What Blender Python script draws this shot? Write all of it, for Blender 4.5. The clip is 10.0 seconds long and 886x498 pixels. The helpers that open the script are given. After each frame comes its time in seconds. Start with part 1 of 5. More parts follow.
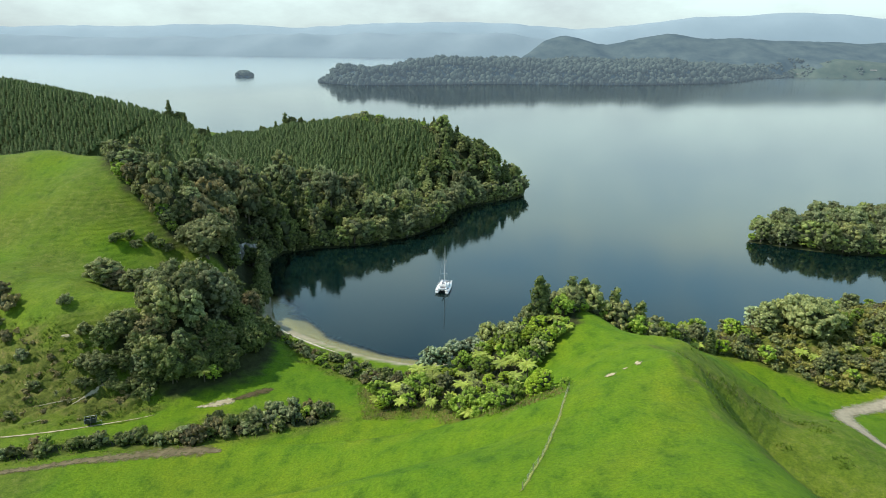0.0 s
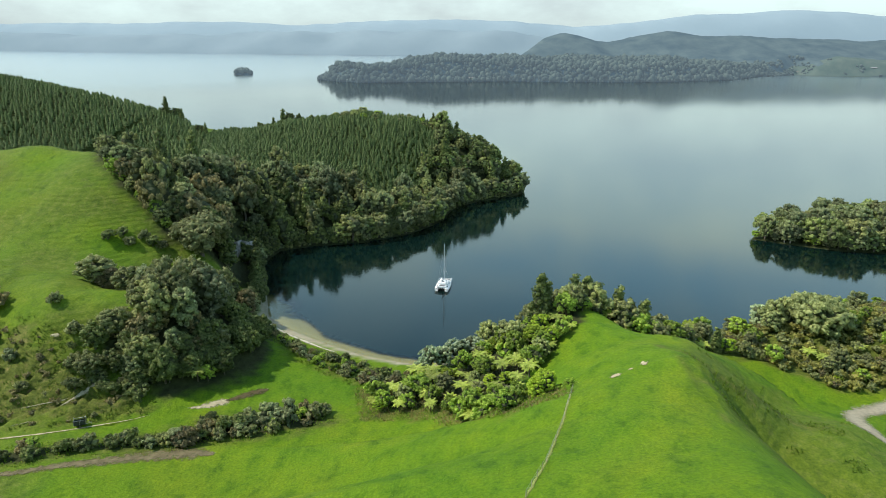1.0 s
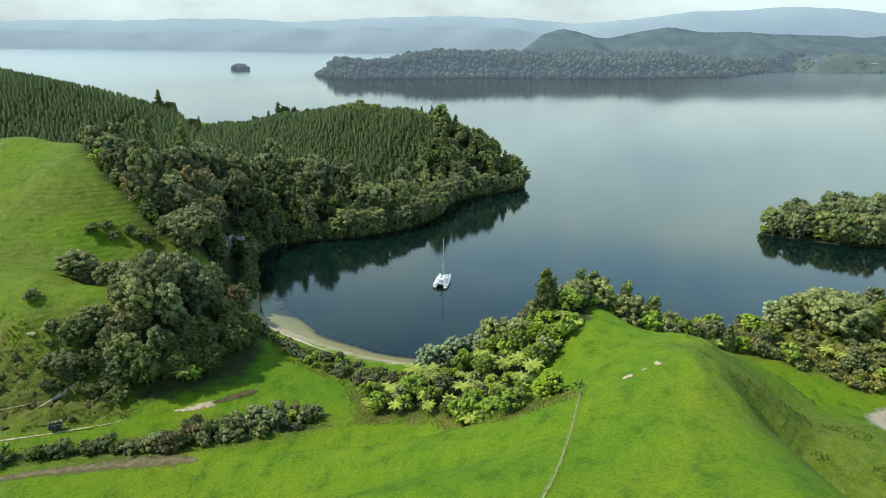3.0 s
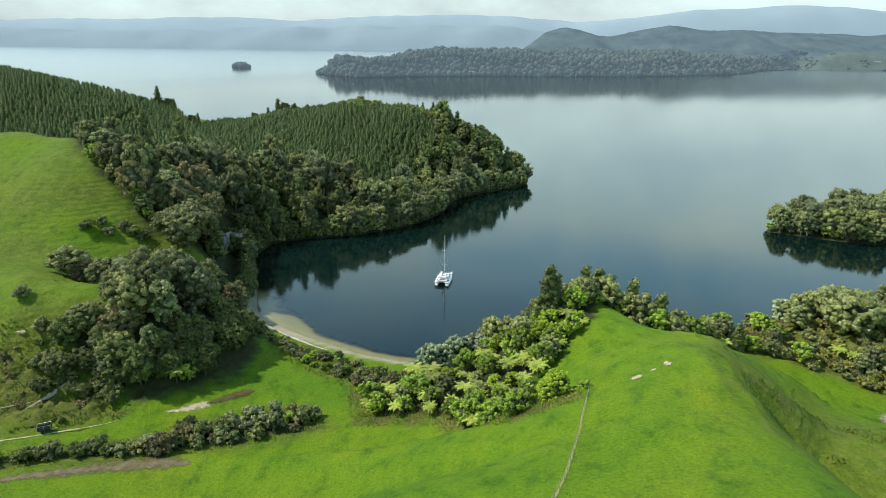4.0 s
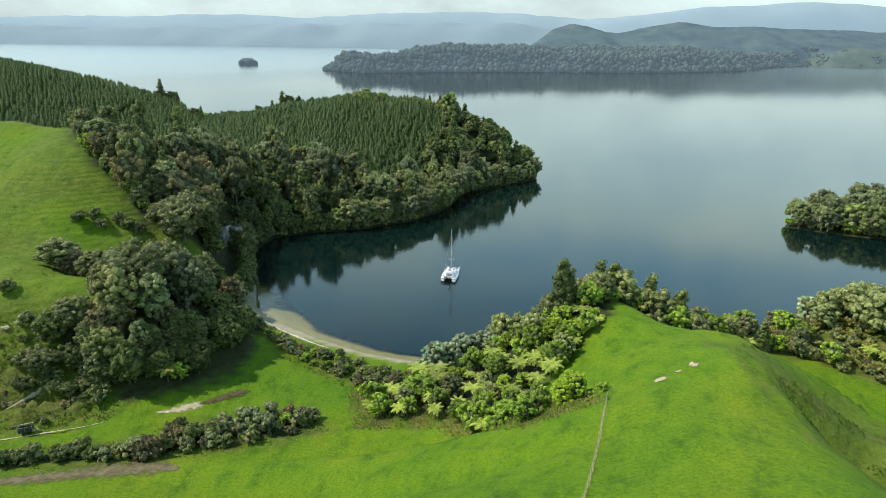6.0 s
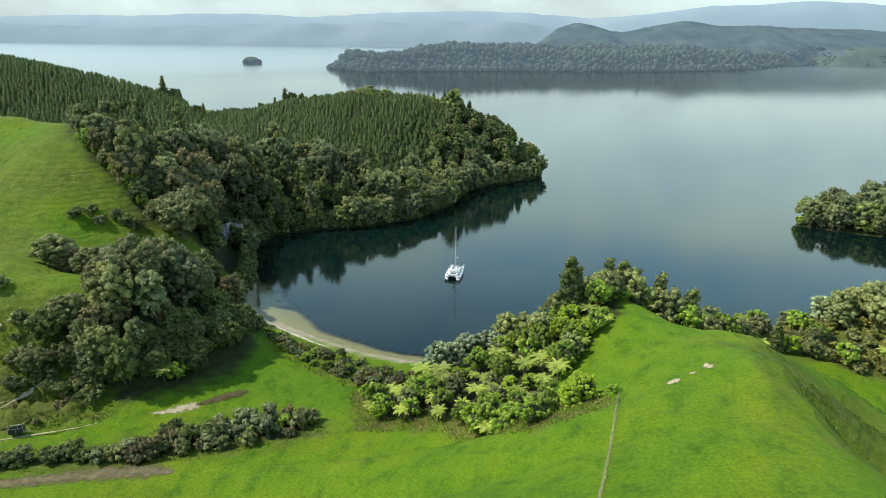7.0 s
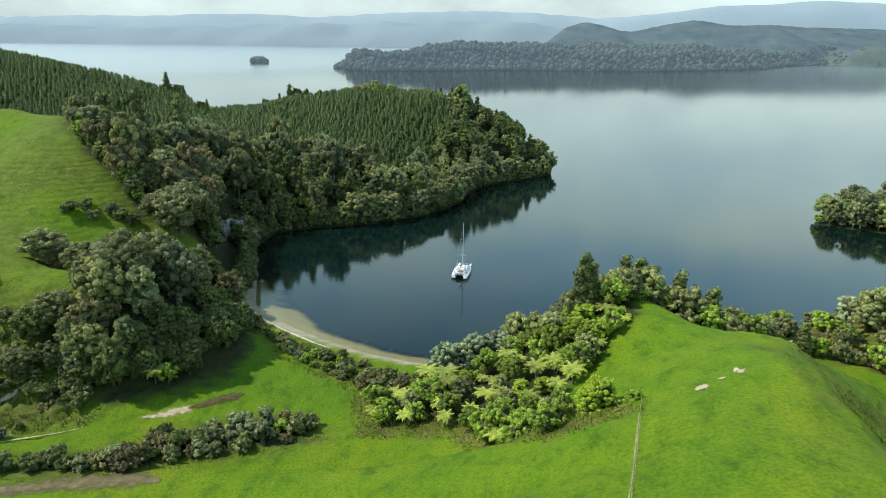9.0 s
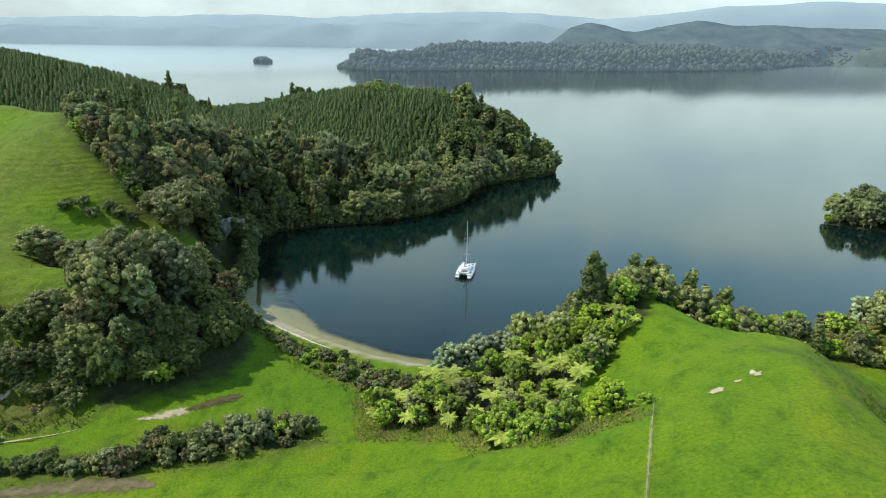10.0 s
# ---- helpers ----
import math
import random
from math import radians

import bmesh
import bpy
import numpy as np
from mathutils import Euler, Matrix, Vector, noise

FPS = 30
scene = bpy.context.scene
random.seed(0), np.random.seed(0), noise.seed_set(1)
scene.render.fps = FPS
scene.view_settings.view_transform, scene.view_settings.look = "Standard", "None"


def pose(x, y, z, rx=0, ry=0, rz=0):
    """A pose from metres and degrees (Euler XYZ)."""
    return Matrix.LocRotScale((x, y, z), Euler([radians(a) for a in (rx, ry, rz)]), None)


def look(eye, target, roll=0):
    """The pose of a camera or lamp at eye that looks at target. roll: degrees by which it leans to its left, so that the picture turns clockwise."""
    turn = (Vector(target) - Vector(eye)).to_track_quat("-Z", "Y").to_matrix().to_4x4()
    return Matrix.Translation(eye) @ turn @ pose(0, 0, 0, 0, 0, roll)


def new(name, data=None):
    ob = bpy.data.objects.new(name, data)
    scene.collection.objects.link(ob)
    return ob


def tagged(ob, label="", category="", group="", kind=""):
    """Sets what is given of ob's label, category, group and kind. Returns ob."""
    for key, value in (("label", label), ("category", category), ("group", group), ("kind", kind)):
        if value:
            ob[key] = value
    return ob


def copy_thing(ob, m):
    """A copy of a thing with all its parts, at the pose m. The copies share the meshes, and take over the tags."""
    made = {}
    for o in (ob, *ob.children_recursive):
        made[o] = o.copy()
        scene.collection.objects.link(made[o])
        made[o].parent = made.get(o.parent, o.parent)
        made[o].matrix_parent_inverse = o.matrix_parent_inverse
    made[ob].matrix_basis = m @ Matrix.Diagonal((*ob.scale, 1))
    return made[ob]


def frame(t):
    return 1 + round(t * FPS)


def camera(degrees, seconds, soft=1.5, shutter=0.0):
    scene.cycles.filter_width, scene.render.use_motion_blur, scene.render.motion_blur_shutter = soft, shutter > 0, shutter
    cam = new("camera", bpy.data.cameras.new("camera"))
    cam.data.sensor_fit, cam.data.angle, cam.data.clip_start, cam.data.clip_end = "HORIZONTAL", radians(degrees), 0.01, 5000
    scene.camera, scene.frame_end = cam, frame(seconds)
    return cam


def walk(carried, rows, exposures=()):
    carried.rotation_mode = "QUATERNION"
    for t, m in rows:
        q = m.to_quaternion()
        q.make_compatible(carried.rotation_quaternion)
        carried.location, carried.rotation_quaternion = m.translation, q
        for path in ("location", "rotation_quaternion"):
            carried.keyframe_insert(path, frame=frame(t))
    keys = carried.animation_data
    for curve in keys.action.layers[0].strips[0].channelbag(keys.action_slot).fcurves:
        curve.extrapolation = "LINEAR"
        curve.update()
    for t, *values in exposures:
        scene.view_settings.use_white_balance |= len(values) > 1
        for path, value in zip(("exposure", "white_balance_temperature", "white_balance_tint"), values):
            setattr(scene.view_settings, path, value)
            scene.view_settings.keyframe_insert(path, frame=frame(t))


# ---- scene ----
cam = camera(67.4, 10.0, soft=0.6)
PATH = [
    (0, (0.312, 2.119, 84.033), (-2.08, 97.61, 54.45), 0.64),
    (0.5, (0.261, 4.035, 83.321), (-2.12, 99.48, 53.58), 0.64),
    (1, (0.207, 5.972, 82.546), (-2.10, 101.38, 52.68), 0.64),
    (1.5, (0.152, 7.923, 81.719), (-2.06, 103.31, 51.76), 0.63),
    (2, (0.096, 9.885, 80.853), (-2.03, 105.24, 50.82), 0.63),
    (2.5, (0.041, 11.854, 79.956), (-2.04, 107.19, 49.84), 0.63),
    (4, (-0.115, 17.749, 77.177), (-2.43, 113.00, 46.83), 0.63),
    (4.5, (-0.165, 19.695, 76.245), (-2.67, 114.92, 45.82), 0.63),
    (5, (-0.215, 21.625, 75.320), (-2.96, 116.82, 44.82), 0.63),
    (5.5, (-0.266, 23.534, 74.407), (-3.29, 118.70, 43.83), 0.63),
    (7, (-0.435, 29.085, 71.772), (-4.35, 124.17, 41.06), 0.63),
    (7.5, (-0.504, 30.863, 70.933), (-4.70, 125.94, 40.21), 0.63),
    (8, (-0.582, 32.595, 70.116), (-5.03, 127.66, 39.41), 0.62),
    (8.5, (-0.673, 34.279, 69.317), (-5.36, 129.34, 38.64), 0.62),
    (9, (-0.779, 35.909, 68.537), (-5.70, 130.97, 37.90), 0.62),
    (9.5, (-0.903, 37.481, 67.771), (-6.05, 132.55, 37.19), 0.62),
    (10, (-1.049, 38.990, 67.017), (-6.47, 134.06, 36.48), 0.62),
]
walk(cam, [(t, look(eye, target, roll)) for t, eye, target, roll in PATH])

# ---------- sky, sun and exposure ----------
SUN_WAY = Vector((-0.83, 0.05, 0.96)).normalized()          # towards the sun
sun_data = bpy.data.lights.new("sun", "SUN")
sun_data.energy, sun_data.angle, sun_data.color = 5.0, radians(0.6), (1.0, 0.93, 0.80)
sun = new("sun", sun_data)
sun.matrix_world = look(SUN_WAY * 300, (0, 0, 0))
scene.view_settings.exposure = 0.0

world = bpy.data.worlds.new("sky")
scene.world = world
world.use_nodes = True
wn, wl = world.node_tree.nodes, world.node_tree.links
wn.clear()
sky = wn.new("ShaderNodeTexSky")
sky.sky_type, sky.sun_disc = "NISHITA", False
sky.sun_elevation, sky.sun_rotation = math.asin(SUN_WAY.z), math.atan2(SUN_WAY.x, SUN_WAY.y)
sky.air_density, sky.dust_density, sky.ozone_density = 1.0, 1.6, 1.2
# hazy air: white at the horizon, blue higher up
rise = wn.new("ShaderNodeTexGradient")
rise.texture_mapping.rotation = (0, radians(90), 0)


def sky_ramp(stops):
    r = wn.new("ShaderNodeValToRGB")
    e = r.color_ramp.elements
    e[0].position, e[0].color = stops[0][0], (*stops[0][1], 1)
    e[1].position, e[1].color = stops[-1][0], (*stops[-1][1], 1)
    for at, colour in stops[1:-1]:
        e.new(at).color = (*colour, 1)
    wl.new(rise.outputs["Fac"], r.inputs["Fac"])
    return r.outputs["Color"]


haze_colour = sky_ramp([(0.0, (0.345, 0.40, 0.40)), (0.07, (0.435, 0.525, 0.535)), (0.15, (0.53, 0.72, 0.77)), (0.24, (0.54, 0.82, 0.93)), (0.34, (0.42, 0.82, 1.12)), (0.6, (0.07, 0.19, 0.40))])
haze_amount = sky_ramp([(0.0, (1, 1, 1)), (0.25, (0.95, 0.95, 0.95)), (0.45, (0.7, 0.7, 0.7)), (1.0, (0.3, 0.3, 0.3))])
glare = wn.new("ShaderNodeMix")
glare.data_type, glare.blend_type = "RGBA", "MULTIPLY"
glare.inputs["Factor"].default_value = 1.0
glare.inputs["B"].default_value = (13.0, 13.0, 13.0, 1)
veil = wn.new("ShaderNodeMix")
veil.data_type = "RGBA"
# banks of thin cloud, flattened towards the horizon
cloud = wn.new("ShaderNodeTexNoise")
cloud.texture_mapping.scale = (1.0, 1.0, 2.4)
cloud.inputs["Scale"].default_value, cloud.inputs["Detail"].default_value, cloud.inputs["Roughness"].default_value = 3.4, 7.0, 0.6
cover = wn.new("ShaderNodeValToRGB")
cover.color_ramp.elements[0].position, cover.color_ramp.elements[1].position = 0.40, 0.63
amount = wn.new("ShaderNodeMath")
amount.operation = "MULTIPLY"
cloud_amount = sky_ramp([(0.0, (0.2, 0.2, 0.2)), (0.08, (0.4, 0.4, 0.4)), (0.16, (0.7, 0.7, 0.7)), (0.27, (1.0, 1.0, 1.0)), (0.38, (0.28, 0.28, 0.28)), (0.7, (0.25, 0.25, 0.25))])
wl.new(cloud_amount, amount.inputs[1])
white = wn.new("ShaderNodeMix")
white.data_type = "RGBA"
white.inputs["B"].default_value = (10.4, 13.4, 12.6, 1)
back = wn.new("ShaderNodeBackground")
back.inputs["Strength"].default_value = 0.12
wout = wn.new("ShaderNodeOutputWorld")
wl.new(haze_colour, glare.inputs["A"])
wl.new(haze_amount, veil.inputs["Factor"])
wl.new(sky.outputs["Color"], veil.inputs["A"])
wl.new(glare.outputs["Result"], veil.inputs["B"])
wl.new(cloud.outputs["Fac"], cover.inputs["Fac"])
wl.new(cover.outputs["Color"], amount.inputs[0])
wl.new(amount.outputs[0], white.inputs["Factor"])
wl.new(veil.outputs["Result"], white.inputs["A"])
wl.new(white.outputs["Result"], back.inputs["Color"])
wl.new(back.outputs[0], wout.inputs["Surface"])

# ---------- materials ----------
def material(name):
    m = bpy.data.materials.new(name)
    m.use_nodes = True
    m.node_tree.nodes.clear()
    return m, m.node_tree.nodes, m.node_tree.links


def node(nodes, kind, **values):
    n = nodes.new(kind)
    for key, value in values.items():
        n.inputs[key.replace("_", " ")].default_value = value
    return n


def ramp(nodes, links, fac, stops):
    r = nodes.new("ShaderNodeValToRGB")
    e = r.color_ramp.elements
    e[0].position, e[0].color = stops[0][0], (*stops[0][1], 1)
    e[1].position, e[1].color = stops[-1][0], (*stops[-1][1], 1)
    for p, c in stops[1:-1]:
        e.new(p).color = (*c, 1)
    links.new(fac, r.inputs["Fac"])
    return r.outputs["Color"]


def mix(nodes, links, fac, a, b, blend="MIX"):
    m = nodes.new("ShaderNodeMix")
    m.data_type, m.blend_type = "RGBA", blend
    for key, value in (("Factor", fac), ("A", a), ("B", b)):
        if isinstance(value, (int, float)):
            m.inputs[key].default_value = value
        elif isinstance(value, tuple):
            m.inputs[key].default_value = (*value, 1)
        else:
            links.new(value, m.inputs[key])
    return m.outputs["Result"]


def noise_of(nodes, links, scale, detail=3.0, rough=0.55, stretch=None):
    n = nodes.new("ShaderNodeTexNoise")
    n.inputs["Scale"].default_value, n.inputs["Detail"].default_value, n.inputs["Roughness"].default_value = scale, detail, rough
    c = nodes.new("ShaderNodeTexCoord")
    if stretch:
        s = nodes.new("ShaderNodeMapping")
        s.inputs["Scale"].default_value = stretch
        links.new(c.outputs["Object"], s.inputs["Vector"])
        links.new(s.outputs["Vector"], n.inputs["Vector"])
    else:
        links.new(c.outputs["Object"], n.inputs["Vector"])
    return n.outputs["Fac"]


def plain(name, colour, rough=0.6, metal=0.0, scale=3.0, vary=0.25, bump=0.1):
    """A surface of one colour with grain, wear and a little relief."""
    m, n, l = material(name)
    dark, light = tuple(c * (1 - vary) for c in colour), tuple(min(1, c * (1 + vary)) for c in colour)
    b = node(n, "ShaderNodeBsdfPrincipled", Roughness=rough, Metallic=metal)
    l.new(ramp(n, l, noise_of(n, l, scale, 6), [(0.3, dark), (0.7, light)]), b.inputs["Base Color"])
    u = node(n, "ShaderNodeBump", Strength=bump, Distance=0.05)
    l.new(noise_of(n, l, scale * 4, 4), u.inputs["Height"])
    l.new(u.outputs["Normal"], b.inputs["Normal"])
    l.new(b.outputs[0], n.new("ShaderNodeOutputMaterial").inputs["Surface"])
    return m


def worn(name, colour, scale, vary, rag=0.6):
    """Bare ground whose ragged edge runs out into the grass."""
    m, n, l = material(name)
    dark, light = tuple(c * (1 - vary) for c in colour), tuple(c * (1 + vary) for c in colour)
    b = node(n, "ShaderNodeBsdfPrincipled", Roughness=0.95)
    b.inputs["Specular IOR Level"].default_value = 0.1
    l.new(ramp(n, l, noise_of(n, l, scale, 7, 0.65), [(0.3, dark), (0.7, light)]), b.inputs["Base Color"])
    u = node(n, "ShaderNodeBump", Strength=0.6, Distance=0.15)
    l.new(noise_of(n, l, scale * 3, 5), u.inputs["Height"])
    l.new(u.outputs["Normal"], b.inputs["Normal"])
    at = n.new("ShaderNodeAttribute")
    at.attribute_name = "worn"
    sum_ = n.new("ShaderNodeMath")
    sum_.operation = "ADD"
    ragged = node(n, "ShaderNodeMapRange", From_Min=0.25, From_Max=0.75, To_Min=-rag, To_Max=rag)
    ragged.clamp = False
    l.new(noise_of(n, l, 0.9, 8, 0.72), ragged.inputs["Value"])
    l.new(at.outputs["Fac"], sum_.inputs[0])
    l.new(ragged.outputs["Result"], sum_.inputs[1])
    cut = ramp(n, l, sum_.outputs[0], [(0.20, (0, 0, 0)), (0.85, (0.95, 0.95, 0.95))])
    s = n.new("ShaderNodeMixShader")
    l.new(cut, s.inputs[0])
    l.new(n.new("ShaderNodeBsdfTransparent").outputs[0], s.inputs[1])
    l.new(b.outputs[0], s.inputs[2])
    l.new(s.outputs[0], n.new("ShaderNodeOutputMaterial").inputs["Surface"])
    return m


def foliage(name, dark, light, through_light=0.3, spread=0.35):
    """Leaves: tinted leaf by leaf and plant by plant, and letting some light through."""
    m, n, l = material(name)
    g, o = n.new("ShaderNodeNewGeometry"), n.new("ShaderNodeObjectInfo")
    dark = tuple(a * 0.9 + b * 0.1 for a, b in zip(dark, light))
    leaf = ramp(n, l, g.outputs["Random Per Island"], [(0.0, dark), (0.55, tuple((a + b) / 2 for a, b in zip(dark, light))), (1.0, light)])
    lo, hi = 1 - spread, 1 + spread
    plant = ramp(n, l, o.outputs["Random"], [(0.0, (lo, lo, lo * 1.05)), (0.5, (0.96, 1.0, 0.95)), (1.0, (hi * 0.9, hi * 0.9, hi * 0.8))])
    patch = ramp(n, l, noise_of(n, l, 0.35, 3), [(0.3, (0.8, 0.82, 0.85)), (0.7, (1.12, 1.08, 1.0))])
    # fine noise that paints self-shadowing between leaves into their colour
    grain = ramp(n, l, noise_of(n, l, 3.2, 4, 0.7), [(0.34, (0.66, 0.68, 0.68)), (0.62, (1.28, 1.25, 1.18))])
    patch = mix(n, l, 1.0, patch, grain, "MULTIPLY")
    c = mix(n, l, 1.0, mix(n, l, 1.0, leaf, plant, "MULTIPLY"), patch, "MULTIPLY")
    b = node(n, "ShaderNodeBsdfPrincipled", Roughness=0.62)
    b.inputs["Specular IOR Level"].default_value = 0.25
    t = n.new("ShaderNodeBsdfTranslucent")
    s = n.new("ShaderNodeMixShader")
    s.inputs[0].default_value = through_light
    u = node(n, "ShaderNodeBump", Strength=0.7, Distance=0.35)
    l.new(noise_of(n, l, 2.4, 4, 0.65), u.inputs["Height"])
    l.new(u.outputs["Normal"], b.inputs["Normal"])
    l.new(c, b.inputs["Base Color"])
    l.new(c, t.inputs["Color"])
    l.new(b.outputs[0], s.inputs[1])
    l.new(t.outputs[0], s.inputs[2])
    l.new(s.outputs[0], n.new("ShaderNodeOutputMaterial").inputs["Surface"])
    return m


def ground_material():
    """Pasture, with bare sand, forest floor and rank dry grass where the sheet's masks say so."""
    m, n, l = material("pasture")
    at = n.new("ShaderNodeAttribute")
    at.attribute_name = "cover"
    sep = n.new("ShaderNodeSeparateColor")
    l.new(at.outputs["Color"], sep.inputs["Color"])
    broad = ramp(n, l, noise_of(n, l, 0.03, 5), [(0.32, (0.078, 0.170, 0.006)), (0.5, (0.107, 0.196, 0.006)), (0.70, (0.150, 0.212, 0.009))])
    mott = ramp(n, l, noise_of(n, l, 0.30, 8, 0.70, (1.0, 0.55, 0.8)), [(0.28, (0.36, 0.52, 0.62)), (0.48, (0.98, 1, 1)), (0.74, (1.32, 1.16, 1.1))])
    fine = ramp(n, l, noise_of(n, l, 2.2, 5, 0.7), [(0.32, (0.56, 0.66, 0.62)), (0.6, (1.10, 1.07, 1.0))])
    grass = mix(n, l, 1.0, mix(n, l, 1.0, broad, mott, "MULTIPLY"), fine, "MULTIPLY")
    rank = mix(n, l, 1.0, ramp(n, l, noise_of(n, l, 0.5, 6, 0.7), [(0.3, (0.050, 0.070, 0.014)), (0.5, (0.110, 0.135, 0.022)), (0.7, (0.200, 0.180, 0.064))]), fine, "MULTIPLY")
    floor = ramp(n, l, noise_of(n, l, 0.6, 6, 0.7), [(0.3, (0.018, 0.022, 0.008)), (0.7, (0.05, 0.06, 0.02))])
    sand = ramp(n, l, noise_of(n, l, 0.6, 6, 0.6), [(0.3, (0.27, 0.25, 0.17)), (0.7, (0.38, 0.355, 0.26))])
    c = mix(n, l, sep.outputs["Blue"], grass, rank)
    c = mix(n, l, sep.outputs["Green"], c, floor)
    c = mix(n, l, sep.outputs["Red"], c, sand)
    b = node(n, "ShaderNodeBsdfPrincipled", Roughness=0.85)
    b.inputs["Specular IOR Level"].default_value = 0.15
    l.new(c, b.inputs["Base Color"])
    u1 = node(n, "ShaderNodeBump", Strength=0.8, Distance=0.6)
    l.new(noise_of(n, l, 0.55, 8, 0.68), u1.inputs["Height"])
    u2 = node(n, "ShaderNodeBump", Strength=0.7, Distance=0.22)
    l.new(noise_of(n, l, 3.0, 5, 0.7), u2.inputs["Height"])
    l.new(u1.outputs["Normal"], u2.inputs["Normal"])
    # narrow treads that run level along the slopes
    tread = n.new("ShaderNodeTexWave")
    tread.bands_direction = "Z"
    for key, value in (("Scale", 0.26), ("Distortion", 5.0), ("Detail", 4.0), ("Detail Scale", 0.7)):
        tread.inputs[key].default_value = value
    l.new(n.new("ShaderNodeTexCoord").outputs["Object"], tread.inputs["Vector"])
    u3 = node(n, "ShaderNodeBump", Strength=0.3, Distance=0.3)
    l.new(tread.outputs["Fac"], u3.inputs["Height"])
    l.new(u2.outputs["Normal"], u3.inputs["Normal"])
    l.new(u3.outputs["Normal"], b.inputs["Normal"])
    l.new(b.outputs[0], n.new("ShaderNodeOutputMaterial").inputs["Surface"])
    return m


def water_material():
    """Lake water: a mirror by Fresnel over a body that is clear where shallow and deep blue where not."""
    m, n, l = material("lake_water")
    at = n.new("ShaderNodeAttribute")
    at.attribute_name = "clear"
    body = node(n, "ShaderNodeBsdfDiffuse", Color=(0.0022, 0.0100, 0.0090, 1))
    see = node(n, "ShaderNodeBsdfTransparent", Color=(0.84, 0.86, 0.62, 1))
    deep = n.new("ShaderNodeMixShader")
    l.new(at.outputs["Fac"], deep.inputs[0])
    l.new(body.outputs[0], deep.inputs[1])
    l.new(see.outputs[0], deep.inputs[2])
    u1 = node(n, "ShaderNodeBump", Strength=0.17, Distance=0.05)
    l.new(noise_of(n, l, 0.9, 3, 0.5, (1.0, 1.6, 1.0)), u1.inputs["Height"])
    gloss = node(n, "ShaderNodeBsdfGlossy", Roughness=0.045, Color=(1, 1, 1, 1))
    wind = n.new("ShaderNodeAttribute")
    wind.attribute_name = "wind"
    ruffled = node(n, "ShaderNodeMapRange", To_Min=0.06, To_Max=0.17)
    l.new(wind.outputs["Fac"], ruffled.inputs["Value"])
    l.new(ruffled.outputs["Result"], gloss.inputs["Roughness"])
    f = node(n, "ShaderNodeFresnel", IOR=1.333)
    l.new(u1.outputs["Normal"], gloss.inputs["Normal"])
    s = n.new("ShaderNodeMixShader")
    l.new(f.outputs[0], s.inputs[0])
    l.new(deep.outputs[0], s.inputs[1])
    l.new(gloss.outputs[0], s.inputs[2])
    l.new(s.outputs[0], n.new("ShaderNodeOutputMaterial").inputs["Surface"])
    return m


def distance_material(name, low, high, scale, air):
    """Far woods and hills across kilometres of moist air; its haze is painted as bluish colour and an even glow."""
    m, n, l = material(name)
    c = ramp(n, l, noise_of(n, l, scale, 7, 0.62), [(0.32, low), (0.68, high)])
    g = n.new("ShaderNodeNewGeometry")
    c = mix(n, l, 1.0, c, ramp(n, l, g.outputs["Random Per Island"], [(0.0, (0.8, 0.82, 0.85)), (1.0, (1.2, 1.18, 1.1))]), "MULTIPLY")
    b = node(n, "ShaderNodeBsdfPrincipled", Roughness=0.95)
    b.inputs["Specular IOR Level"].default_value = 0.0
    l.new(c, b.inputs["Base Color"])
    # the land glows in the colour of the haze in front of it
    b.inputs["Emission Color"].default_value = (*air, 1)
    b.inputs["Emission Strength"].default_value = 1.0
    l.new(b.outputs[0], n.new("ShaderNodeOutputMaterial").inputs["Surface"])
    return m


M_GROUND, M_WATER = ground_material(), water_material()
M_OLIVE = foliage("leaves_olive", (0.130, 0.150, 0.062), (0.380, 0.405, 0.180), 0.35)
M_GREY = foliage("leaves_grey_green", (0.150, 0.182, 0.090), (0.400, 0.455, 0.245), 0.38)
M_DARK = foliage("leaves_dark", (0.067, 0.099, 0.031), (0.235, 0.277, 0.095), 0.3)
M_MID = foliage("leaves_mid_green", (0.165, 0.270, 0.034), (0.470, 0.620, 0.110), 0.38)
M_BRIGHT = foliage("leaves_bright", (0.270, 0.410, 0.030), (0.580, 0.700, 0.090), 0.4)
M_FERN = foliage("fern_fronds", (0.320, 0.430, 0.060), (0.600, 0.680, 0.180), 0.4)
M_BROWN = foliage("leaves_brownish", (0.140, 0.127, 0.061), (0.367, 0.320, 0.162), 0.35)
M_MANUKA = foliage("leaves_manuka", (0.165, 0.165, 0.042), (0.450, 0.434, 0.135), 0.4)
M_WOOD = foliage("leaves_wood_green", (0.125, 0.172, 0.055), (0.355, 0.430, 0.160), 0.36)
M_SOFT = foliage("leaves_soft_grey_green", (0.219, 0.262, 0.098), (0.486, 0.526, 0.248), 0.4)
M_PINE = foliage("pine_needles", (0.058, 0.098, 0.034), (0.145, 0.205, 0.075), 0.25)
M_PALE = foliage("leaves_silvery", (0.284, 0.367, 0.230), (0.540, 0.630, 0.434), 0.35)
M_FLAX = foliage("flax_blades", (0.060, 0.085, 0.030), (0.170, 0.200, 0.100), 0.2)
M_TUFT = foliage("rank_grass", (0.110, 0.210, 0.016), (0.240, 0.360, 0.045), 0.45)
M_STRAW = foliage("dry_grass", (0.200, 0.180, 0.060), (0.420, 0.360, 0.170), 0.4)

